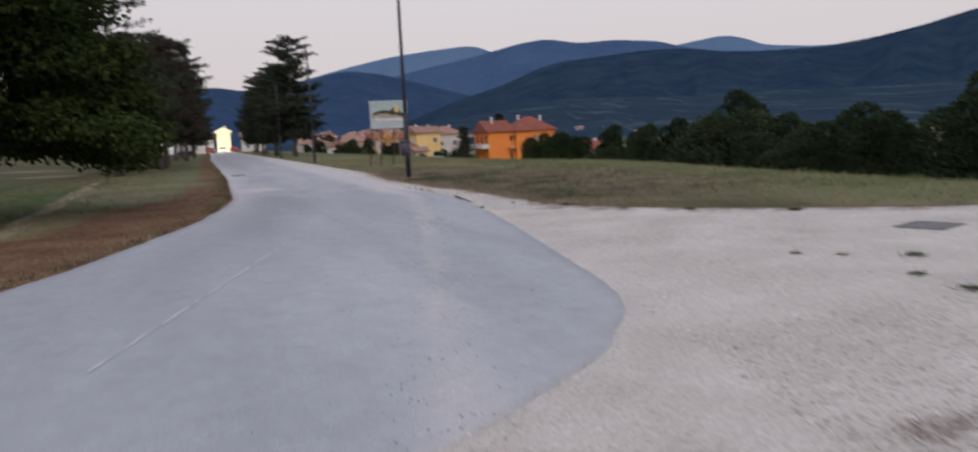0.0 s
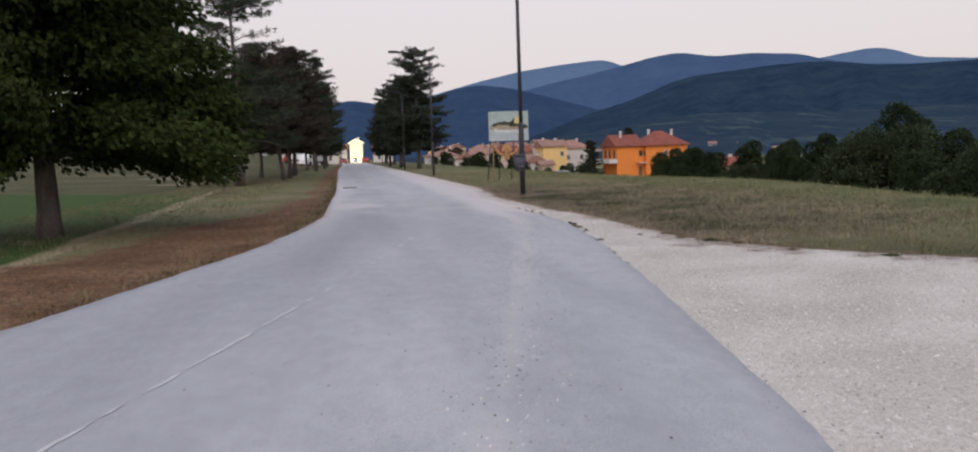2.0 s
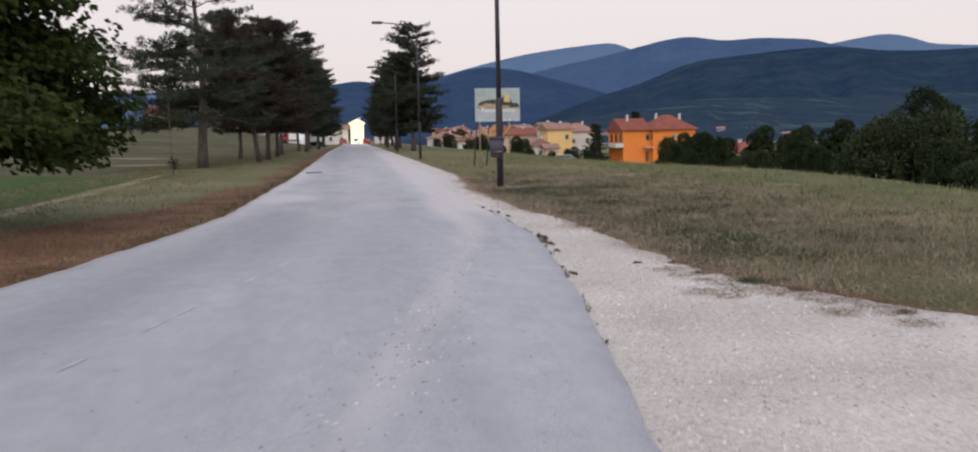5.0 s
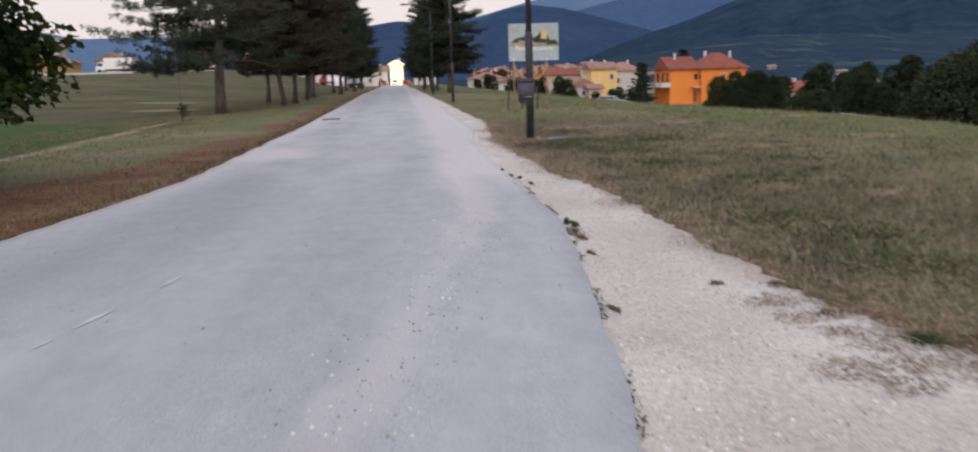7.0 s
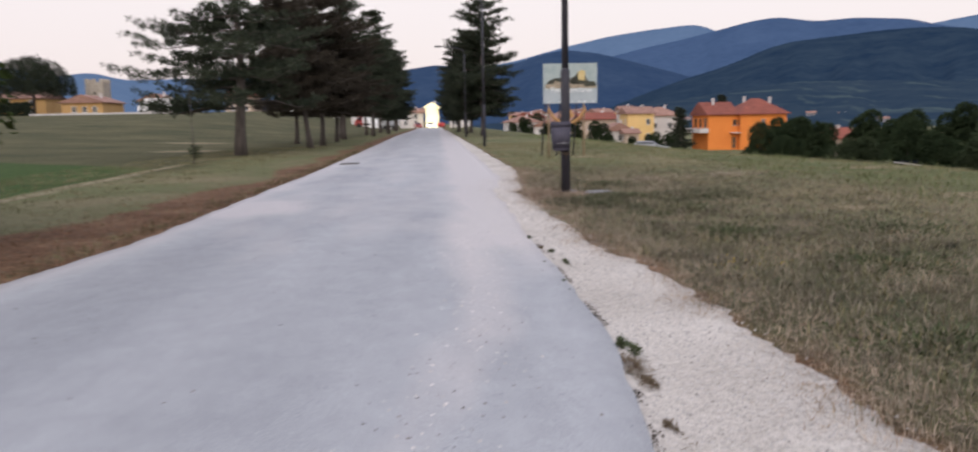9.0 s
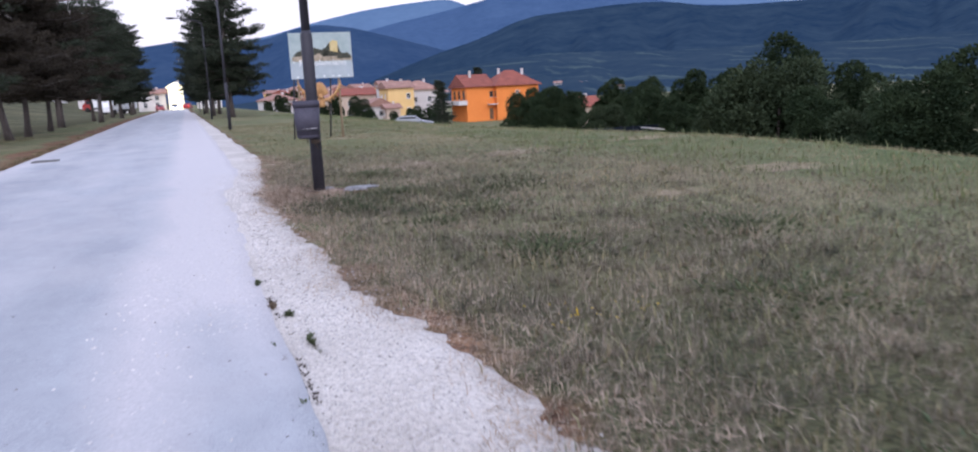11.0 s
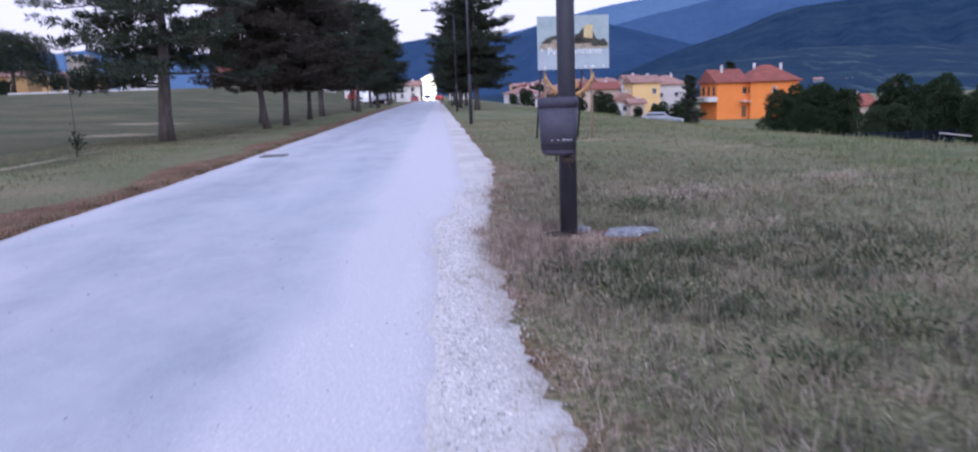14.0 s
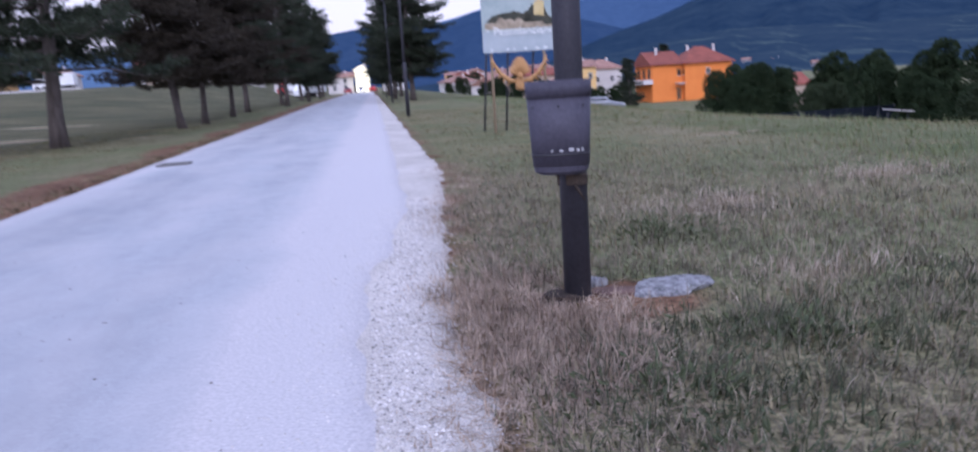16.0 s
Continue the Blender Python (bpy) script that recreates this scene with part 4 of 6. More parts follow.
M_LINE = mat("worn_line", (0.34, 0.34, 0.35), (0.54, 0.54, 0.545), 9, 0.9, 0, 0.2, 60)
line_rng, line_spans, y_at = random.Random(3), [], -20.6
while y_at < -10.6:
    dash = line_rng.uniform(0.12, 0.6) * (1.6 if y_at < -16.8 else 0.7)
    line_spans.append((y_at, y_at + dash))
    y_at += dash + line_rng.uniform(0.04, 0.2) * (1 if y_at < -16.8 else 3.5)
for y0, y1 in line_spans:
    vs, fs = [], []
    ys = np.linspace(y0, y1, max(4, int((y1 - y0) / 0.05)))
    for i, y in enumerate(ys):
        x = -4.10 - 0.228 * max(0.0, -10.7 - y) ** 1.08 + 0.02 * wob(y, 5, 5)
        w = (0.016 + 0.016 * wob(y, 13, 6)) * min(1, 0.15 + i / 3, 0.15 + (len(ys) - 1 - i) / 3)
        vs += [(x - w + 0.01 * wob(y, 23, 3), y, road_height(x, y) + 0.004), (x + w, y, road_height(x, y) + 0.004)]
        if i:
            fs.append((2 * i - 2, 2 * i - 1, 2 * i + 1, 2 * i))
    tagged(new("road_line", mesh_of("road_line", vs, fs, M_LINE)), "thin worn white line on the asphalt", "road line", kind="structure")

# ---- billboard with a carved wooden bird ----
M_BOARD_SKY = mat("board_sky_print", (0.28, 0.345, 0.345), (0.40, 0.46, 0.455), 1.2, 0.5, 0, 0, 6)
M_BOARD_BAND = mat("board_band_print", (0.33, 0.38, 0.41), (0.42, 0.46, 0.49), 1.0, 0.5, 0, 0, 6)
M_PRINT_DARK = mat("print_dark_green", (0.02, 0.03, 0.02), (0.08, 0.07, 0.05), 6, 0.5, 0, 0, 20)
M_PRINT_ROCK = mat("print_rock", (0.20, 0.16, 0.11), (0.48, 0.40, 0.30), 7, 0.5, 0, 0, 25)
M_PRINT_GOLD = mat("print_sunlit_wall", (0.50, 0.38, 0.16), (0.62, 0.50, 0.26), 5, 0.5)
M_TEXT = mat("white_lettering", (0.78, 0.78, 0.78), (0.85, 0.85, 0.85), 5, 0.5)
M_POST_WOOD = mat("weathered_post", (0.26, 0.19, 0.12), (0.38, 0.29, 0.20), 4, 0.85, 0, 0.3, 30, stretch=(4, 4, 0.5))
M_CARVED = mat("carved_wood", (0.36, 0.19, 0.075), (0.52, 0.30, 0.13), 4, 0.7, 0, 0.5, 20)
board = empty("billboard", pose(2.52, 14.4, 0, 0, 0, -2), "pale printed town billboard with a castle picture on posts", "billboard")
part("panel", boxed(-0.97, 0.97, 0.0, 0.05, 1.9, 3.32, 0.006), M_BOARD_SKY, board)
part("band", boxed(-0.965, 0.965, -0.005, 0.0, 1.905, 2.40), M_BOARD_BAND, board, "pale blue-grey lower band")


def flat_shape(name, points, y, material, parent, label=""):
    bm = bmesh.new()
    front = [bm.verts.new((x, y, z)) for x, z in points]
    back = [bm.verts.new((x, y + 0.004, z)) for x, z in points]
    bm.faces.new(front)
    for i in range(len(points)):
        j = (i + 1) % len(points)
        bm.faces.new((front[i], back[i], back[j], front[j]))
    return part(name, bm, material, parent, label)


def crest(x0, x1, base, heights, rough, k):
    n = 40
    top = [(x1 + (x0 - x1) * i / n, base + float(np.interp(i / n, np.linspace(0, 1, len(heights)), heights)) + rough * wob(i, 0.9, k)) for i in range(n + 1)]
    return [(x0, base), (x1, base)] + top


flat_shape("picture_rock", crest(-0.90, 0.95, 2.44, (0.12, 0.22, 0.3, 0.26, 0.28, 0.3, 0.22, 0.14), 0.03, 11), -0.006, M_PRINT_ROCK, board, "printed rocky town silhouette")
flat_shape("picture_trees", crest(-0.86, 0.30, 2.60, (0.05, 0.22, 0.2, 0.26, 0.22, 0.2, 0.14, 0.05), 0.05, 12), -0.011, M_PRINT_DARK, board, "printed dark trees")
flat_shape("picture_trees", crest(0.05, 0.62, 2.58, (0.1, 0.42, 0.46, 0.42, 0.3, 0.1), 0.05, 13), -0.011, M_PRINT_DARK, board, "printed dark castle rock")
flat_shape("picture_castle", [(0.28, 2.74), (0.52, 2.70), (0.54, 3.04), (0.40, 3.08), (0.29, 3.02)], -0.016, M_PRINT_GOLD, board, "printed sunlit castle wall")
flat_shape("picture_houses", crest(-0.62, 0.02, 2.52, (0.1, 0.17, 0.1, 0.16, 0.13, 0.2, 0.1), 0.03, 14), -0.016, M_PRINT_ROCK, board, "printed pale houses")
flat_shape("picture_trees", crest(0.5, 0.93, 2.5, (0.08, 0.2, 0.16, 0.22, 0.1), 0.04, 15), -0.016, M_PRINT_DARK, board, "printed dark trees")


def lettering(text, size, m, parent, material):
    cu = bpy.data.curves.new("lettering", "FONT")
    cu.body, cu.size, cu.align_x, cu.extrude = text, size, "CENTER", 0.002
    tmp = new("lettering_source", cu)
    me = bpy.data.meshes.new_from_object(tmp.evaluated_get(bpy.context.evaluated_depsgraph_get()))
    bpy.data.objects.remove(tmp)
    me.materials.clear()
    me.materials.append(material)
    ob = part("lettering", me, None, parent, "white lettering")
    ob.matrix_local = m
    return ob


lettering("Pescolanciano", 0.262, pose(0.03, -0.026, 2.305, 90), board, M_TEXT)
lettering("a", 0.15, pose(-0.86, -0.026, 2.40, 90), board, M_TEXT)
for x, w in ((-0.8, 0.05), (-0.40, 0.04), (-0.24, 0.03), (0.02, 0.05), (0.3, 0.05), (0.48, 0.09), (0.8, 0.04)):
    part("small_print", boxed(x, x + w, -0.010, -0.006, 1.95, 1.985), M_TEXT, board, "small unreadable white print")
for x in (-0.78, 0.50):
    tube("post", [(x, 0.09, -0.3), (x, 0.09, 1.9), (x, 0.09, 3.2)], [0.032, 0.032, 0.03], M_POST_WOOD, board, 10, "pale weathered post")
for x, lean in ((-0.98, 0.12), (-0.42, 0.08), (0.20, 0.08)):
    tube("strut", [(x, 0.95, -0.2), (x + lean, 0.11, 2.3)], [0.026, 0.024], M_STEEL, board, 8, "dark slanting steel strut")
part("rail", boxed(-0.9, 0.9, 0.05, 0.09, 2.25, 2.33, 0.005), M_STEEL, board)


def carved_bird(x, y, z):
    """A spread-winged bird of carved wood: fan-shaped crest, tapering body, feathered wings curving up to the posts."""
    pieces = [tube_data([(0, 0, 0.0), (0, 0, 0.06), (0, -0.02, 0.16), (0, 0, 0.30), (0, 0, 0.42)], [0.10, 0.13, 0.12, 0.075, 0.05], 14)]
    for s in (-1, 1):
        arc = [(0.05 * s, 0, 0.20), (0.25 * s, 0, 0.24), (0.46 * s, 0, 0.40), (0.60 * s, 0, 0.62), (0.67 * s, 0, 0.80)]
        pieces.append(tube_data(arc, [0.05, 0.055, 0.045, 0.035, 0.012], 8))
        for k in range(6):
            a, b = Vector(arc[1 + k // 2]), Vector(arc[min(4, 2 + k // 2)])
            c = a.lerp(b, 0.5 * (k % 2))
            tip = c + Vector((0.07 * s, 0, -0.13 + 0.012 * k))
            pieces.append(tube_data([c, c.lerp(tip, 0.6), tip], [0.028, 0.024, 0.006], 6))
    for k in range(13):
        a = (k - 6) * 0.15
        r = 0.44 - 0.006 * (k - 6) ** 2
        pieces.append(tube_data([(math.sin(a) * 0.05, 0.01, 0.36), (math.sin(a) * 0.24, 0.01 * (k % 2), 0.36 + math.cos(a) * r * 0.55), (math.sin(a) * 0.33, 0, 0.36 + math.cos(a) * r)], [0.03, 0.04, 0.014], 6))
    pieces.append(tube_data([(0, -0.10, 0.30), (0, -0.17, 0.32), (0, -0.22, 0.27)], [0.05, 0.035, 0.006], 8))
    v, f = joined(pieces)
    ob = new("carved_bird", mesh_of("carved_bird", v, f, M_CARVED, True))
    ob.matrix_world = pose(x, y, z, 0, 0, -2)
    return tagged(ob, "orange-brown carved wooden bird with raised wings under the billboard", "wood carving")


carved_bird(2.40, 14.42, 1.0)


# ---- houses ----
M_OCHRE = mat("ochre_plaster", (0.42, 0.25, 0.10), (0.54, 0.34, 0.15), 0.4, 0.9, 0, 0.2, 8)
M_FRAME = mat("white_frame", (0.6, 0.6, 0.6), (0.75, 0.75, 0.75), 4, 0.6)
M_CONCRETE_PALE = mat("pale_render", (0.45, 0.43, 0.42), (0.58, 0.56, 0.54), 1, 0.9, 0, 0.2)


def window(parent, x, y, z, w, h, face, shutter=None):
    """A window proud of a wall that faces -y ('f') or -x ('l'): frame with a recessed pane, sill."""
    m = pose(x, y, z) if face == "f" else pose(x, y, z, 0, 0, -90)
    bm = bmesh.new()
    for a in ((-w / 2, -w / 2 + 0.08, 0, h), (w / 2 - 0.08, w / 2, 0, h), (-w / 2 + 0.08, w / 2 - 0.08, 0, 0.08), (-w / 2 + 0.08, w / 2 - 0.08, h - 0.08, h), (-0.03, 0.03, 0.08, h - 0.08)):
        box(bm, a[0], a[1], -0.07, 0.02, a[2], a[3], 0, m)
    f = part("window", bm, shutter or M_FRAME, parent)
    part("pane", boxed(-w / 2 + 0.08, w / 2 - 0.08, -0.03, 0.0, 0.08, h - 0.08, m=m), M_GLASS, f)
    part("sill", boxed(-w / 2 - 0.1, w / 2 + 0.1, -0.16, 0.02, -0.08, -0.004, m=m), M_CONCRETE_PALE, f)


def roof_mesh(x0, x1, y0, y1, z, top, kind, axis_x=True, over=0.5, thick=0.22):
    """A hip or gable roof with eaves and thickness."""
    X0, X1, Y0, Y1 = x0 - over, x1 + over, y0 - over, y1 + over
    inset = 0.0 if kind == "gable" else (min(X1 - X0, Y1 - Y0) / 2) * 0.85
    if axis_x:
        r0, r1 = ((X0 + inset), (Y0 + Y1) / 2), ((X1 - inset), (Y0 + Y1) / 2)
    else:
        r0, r1 = ((X0 + X1) / 2, Y0 + inset), ((X0 + X1) / 2, Y1 - inset)
    bm = bmesh.new()
    lo = [bm.verts.new((x, y, z - thick)) for x, y in ((X0, Y0), (X1, Y0), (X1, Y1), (X0, Y1))]
    up = [bm.verts.new((x, y, z)) for x, y in ((X0, Y0), (X1, Y0), (X1, Y1), (X0, Y1))]
    a, b = bm.verts.new((*r0, top)), bm.verts.new((*r1, top))
    bm.faces.new(lo[::-1])
    for i in range(4):
        j = (i + 1) % 4
        bm.faces.new((lo[i], lo[j], up[j], up[i]))
    if axis_x:
        bm.faces.new((up[0], up[1], b, a)), bm.faces.new((up[1], up[2], b)), bm.faces.new((up[2], up[3], a, b)), bm.faces.new((up[3], up[0], a))
    else:
        bm.faces.new((up[0], up[1], a)), bm.faces.new((up[1], up[2], b, a)), bm.faces.new((up[2], up[3], b)), bm.faces.new((up[3], up[0], a, b))
    return bm


def chimney(parent, x, y, z0, z1):
    bm = boxed(x - 0.25, x + 0.25, y - 0.25, y + 0.25, z0, z1, 0.02)
    box(bm, x - 0.33, x + 0.33, y - 0.33, y + 0.33, z1 - 0.002, z1 + 0.12, 0.02)
    part("chimney", bm, M_WHITE, parent, "pale chimney stack")


def house(x, y, z, w, d, h, rise, wall, roof, label, turn=0, hip=False, axis_x=True, wins=((0.25, 0.62), (0.7, 0.62), (0.25, 0.2), (0.7, 0.2)), side=((0.5, 0.62),), group="village houses"):
    t = empty("house", pose(x, y, z, 0, 0, turn), label, "house", group)
    part("wall", boxed(0, w, 0, d, -1, h), wall, t)
    if not hip:
        bm = bmesh.new()
        for k in (0, 1):
            if axis_x:
                q = [(k * w, 0, h), (k * w, d, h), (k * w, d / 2, h + rise * 0.93)]
                e = 0.25 * (1 - 2 * k)
                v = [bm.verts.new(p) for p in q] + [bm.verts.new((p[0] + e, p[1], p[2])) for p in q]
            else:
                q = [(0, k * d, h), (w, k * d, h), (w / 2, k * d, h + rise * 0.93)]
                e = 0.25 * (1 - 2 * k)
                v = [bm.verts.new(p) for p in q] + [bm.verts.new((p[0], p[1] + e, p[2])) for p in q]
            bm.faces.new(v[:3]), bm.faces.new(v[3:][::-1])
            for i in range(3):
                j = (i + 1) % 3
                bm.faces.new((v[i], v[j], v[3 + j], v[3 + i]))
        part("gable", bm, wall, t)
    r = part("roof", roof_mesh(0, w, 0, d, h + 0.2, h + 0.2 + rise, "hip" if hip else "gable", axis_x), roof, t)
    chimney(r, w * 0.7, d * 0.5, h + rise * 0.6, h + rise + 0.5)
    for u, v in wins:
        window(t, u * w, 0, v * h, 1.0, 1.35, "f")
    for u, v in side:
        window(t, 0, u * d, v * h, 1.0, 1.35, "l")
    return t


# the orange house: a hipped block and a gabled wing with a balcony
oh = empty("orange_house", pose(70.6, 172, -6.6), "bright orange two-storey house with red tiled roofs", "house")
part("wall", boxed(0, 11.4, 0, 11, -1, 8.6), M_ORANGE, oh)
part("wing_wall", boxed(-7.4, -0.003, 1.5, 13.5, -1, 8.6), M_ORANGE, oh)
r = part("roof", roof_mesh(0, 11.4, 0, 11, 8.75, 12.5, "hip", True, 0.7), M_ROOF, oh, "red clay tile hipped roof")
chimney(r, 9.6, 6.0, 11.0, 12.7), chimney(r, 3.5, 7.0, 11.0, 12.9)
r = part("wing_roof", roof_mesh(-7.4, -0.4, 1.5, 13.5, 8.75, 11.8, "gable", True, 0.6), M_ROOF, oh, "red clay tile gabled roof")
chimney(r, -4.8, 6.0, 10.6, 12.6)
flatbm = bmesh.new()
q = [(-7.4, 1.5, 8.6), (-7.4, 13.5, 8.6), (-7.4, 7.5, 11.5)]
v = [flatbm.verts.new(p) for p in q] + [flatbm.verts.new((p[0] + 0.3, p[1], p[2])) for p in q]
flatbm.faces.new(v[:3]), flatbm.faces.new(v[3:][::-1])
for i in range(3):
    flatbm.faces.new((v[i], v[(i + 1) % 3], v[3 + (i + 1) % 3], v[3 + i]))
part("gable", flatbm, M_ORANGE, oh)
for yy in (3.6, 7.2, 10.8):
    window(oh, -7.4, yy, 5.6, 1.4, 2.2, "l", M_WOOD)
window(oh, -0.9, 1.5, 6.0, 0.9, 1.4, "f", M_WOOD)
window(oh, 5.6, 0, 5.9, 1.0, 1.5, "f")
window(oh, 0, 0.9, 6.0, 0.8, 1.4, "l", M_WOOD)
part("balcony", boxed(-9.6, -7.404, 1.2, 13.2, 4.3, 4.5), M_CONCRETE_PALE, oh)
part("parapet", boxed(-9.6, -9.45, 1.2, 13.2, 4.504, 5.4), M_WHITE, oh, "pale balcony parapet")
part("parapet", boxed(-9.446, -7.404, 1.2, 1.35, 4.504, 5.4), M_WHITE, oh, "pale balcony parapet")
part("canopy", boxed(-2.0, -0.05, -0.6, 1.49, 4.1, 4.3), M_CONCRETE_PALE, oh, "pale porch canopy")
part("door", boxed(-1.5, -0.5, 1.44, 1.5, 0.5, 3.2), M_WOOD, oh)

house(43.5, 174, -6.0, 6.4, 9, 8.6, 1.6, M_YELLOW, M_ROOF_OLD, "pale yellow house with a shallow tiled roof", wins=((0.78, 0.7), (0.78, 0.3)), side=((0.3, 0.7), (0.7, 0.7)))
house(37.6, 170, -6.0, 6.0, 8, 4.6, 1.8, M_WHITE, M_ROOF_OLD, "low white outbuilding with a tiled roof", axis_x=False, wins=((0.5, 0.5),))
house(41.0, 166, -6.0, 3.2, 5, 4.0, 1.0, M_CREAM, M_ROOF_OLD, "small shed with a weathered tile roof", wins=())
house(50.4, 182, -6.0, 8.2, 9, 8.0, 2.2, M_WHITE, M_ROOF_OLD, "white house with a brown tiled roof", hip=True)
house(36.0, 196, -6.0, 9.5, 9, 7.4, 1.8, M_CREAM, M_ROOF, "cream house under a red tiled roof")
house(44.4, 186, -6.0, 3.6, 4, 9.8, 0.8, M_WHITE, M_ROOF_OLD, "narrow white rooftop dormer block", wins=((0.5, 0.86),), side=())
house(64.0, 118, -6.4, 6.0, 6, 3.6, 1.8, M_CREAM, M_ROOF, "low house with a red roof among the shrubs", wins=((0.3, 0.5),))
wall_mats = (M_WHITE, M_CREAM, M_YELLOW, M_WHITE, M_CREAM)
rng = random.Random(5)
for i in range(22):
    far = i % 3
    y = 235 + 52 * far + rng.uniform(-12, 12)
    x = 0.085 * (y + 14) + (i // 3) * (5.6 + 2.0 * far) + rng.uniform(-1, 1)
    w = rng.uniform(6.5, 10)
    h = rng.uniform(4.8, 6.6) + 1.2 * far
    house(x, y, -5.5 + 0.6 * far, w, 9, h, rng.uniform(1.4, 2.2), wall_mats[i % 5], (M_ROOF_OLD, M_ROOF, M_ROOF_OLD)[i % 3],
          "distant village house with plastered walls and tiled roof", turn=rng.uniform(-20, 20), hip=i % 4 == 0, axis_x=i % 2 == 0)

# ---- far side of the field on the left ----
zl = 4.75
house(-87.0, 170, zl - 0.5, 9.0, 12, 3.1, 1.7, M_OCHRE, M_ROOF_OLD, "ochre gabled house with a porch", axis_x=False, wins=((0.3, 0.3), (0.55, 0.3), (0.8, 0.3)), group="houses by the square")
house(-112, 190, zl, 12, 10, 4.5, 2.0, M_OCHRE, M_ROOF_OLD, "orange house behind the hedge", group="houses by the square")
house(-75.4, 185, zl, 6.5, 9, 3.2, 1.8, M_WHITE, M_ROOF_OLD, "white gabled house beside the square", axis_x=False, group="houses by the square")
house(-60, 205, zl, 8, 9, 4.5, 2.0, M_CREAM, M_ROOF, "cream house under a red tiled roof", group="houses by the square")
house(-48, 215, zl - 1, 9, 9, 4.6, 2.0, M_WHITE, M_ROOF_OLD, "white house with a tiled roof", group="houses by the square")
house(-38, 200, zl - 2, 9, 8, 4.0, 1.8, M_WHITE, M_ROOF_OLD, "low white house with a tiled roof", group="houses by the square")

tower = empty("castle_tower", pose(-87.0, 190, zl), "weathered square stone tower with battlements", "tower")
part("wall", boxed(-2.2, 2.2, -2.2, 2.2, -1, 8.2, 0.05), M_STONE, tower)
for x, y in ((-1.85, -1.9), (0, -1.9), (1.85, -1.9), (-1.85, 1.9), (0, 1.9), (1.85, 1.9), (-1.9, 0), (1.9, 0)):
    part("merlon", boxed(x - 0.4, x + 0.4, y - 0.3, y + 0.3, 8.203, 9.0, 0.03), M_STONE, tower)
window(tower, 0, -2.2, 5.0, 0.6, 1.0, "f", M_STONE)

M_HEDGE = mat("hedge_leaf", (0.012, 0.02, 0.012), (0.028, 0.042, 0.022), 0.5, 0.8, 0, 0, 3, 0.3)
rngn = np.random.default_rng(77)
n = 9000
p = np.stack([rngn.uniform(-118, -93, n), rngn.uniform(167.5, 169.5, n), zl - 0.4 + 3.2 * rngn.uniform(0, 1, n) ** 0.7], 1)
tagged(new("hedge", leaf_mesh("hedge", p, rngn.normal(0, 1, (n, 3)), 0.5, M_HEDGE, rngn)), "tall clipped dark hedge along the square", "hedge", kind="stuff")
part("square_wall", boxed(-92.5, -60, 166.5, 166.8, 3.9, 5.0, 0.03), M_CONCRETE_PALE)
tagged(bpy.data.objects["square_wall"], "low pale wall along the far side of the field", "wall", kind="structure")

# ---- vehicles ----
M_VAN = mat("white_paint", (0.72, 0.72, 0.72), (0.8, 0.8, 0.8), 1, 0.4, 0, 0, 5)
M_RED = mat("red_paint", (0.24, 0.022, 0.02), (0.34, 0.035, 0.03), 1, 0.4, 0, 0, 5)
M_SILVER = mat("silver_paint", (0.35, 0.36, 0.40), (0.45, 0.46, 0.5), 1, 0.35, 0.4, 0, 5)
M_TYRE = mat("tyre_rubber", (0.015, 0.015, 0.015), (0.03, 0.03, 0.03), 5, 0.9)
M_HEADLIGHT = mat("lit_headlight", (0.9, 0.9, 0.85), (1, 1, 1), 1, 0.3, glow=(1.0, 0.96, 0.88, 14))
M_TAIL = mat("lit_tail_light", (0.6, 0.04, 0.03), (0.7, 0.05, 0.04), 1, 0.3, glow=(1.0, 0.08, 0.06, 2.2))

M_SILVER_DULL = mat("dull_silver_paint", (0.20, 0.21, 0.24), (0.28, 0.29, 0.32), 1, 0.4, 0.3, 0, 5)


def wheel(parent, x, y, r=0.32):
    v, f = tube_data([(x - 0.1, y, r), (x - 0.08, y, r), (x + 0.08, y, r), (x + 0.1, y, r)], [r - 0.04, r, r, r - 0.04], 18)
    w = part("wheel", mesh_of("wheel", v, f, M_TYRE, True), None, parent)
    v, f = tube_data([(x - 0.106, y, r), (x + 0.106, y, r)], [r * 0.55, r * 0.55], 12)
    part("rim", mesh_of("rim", v, f, M_SILVER), None, w)


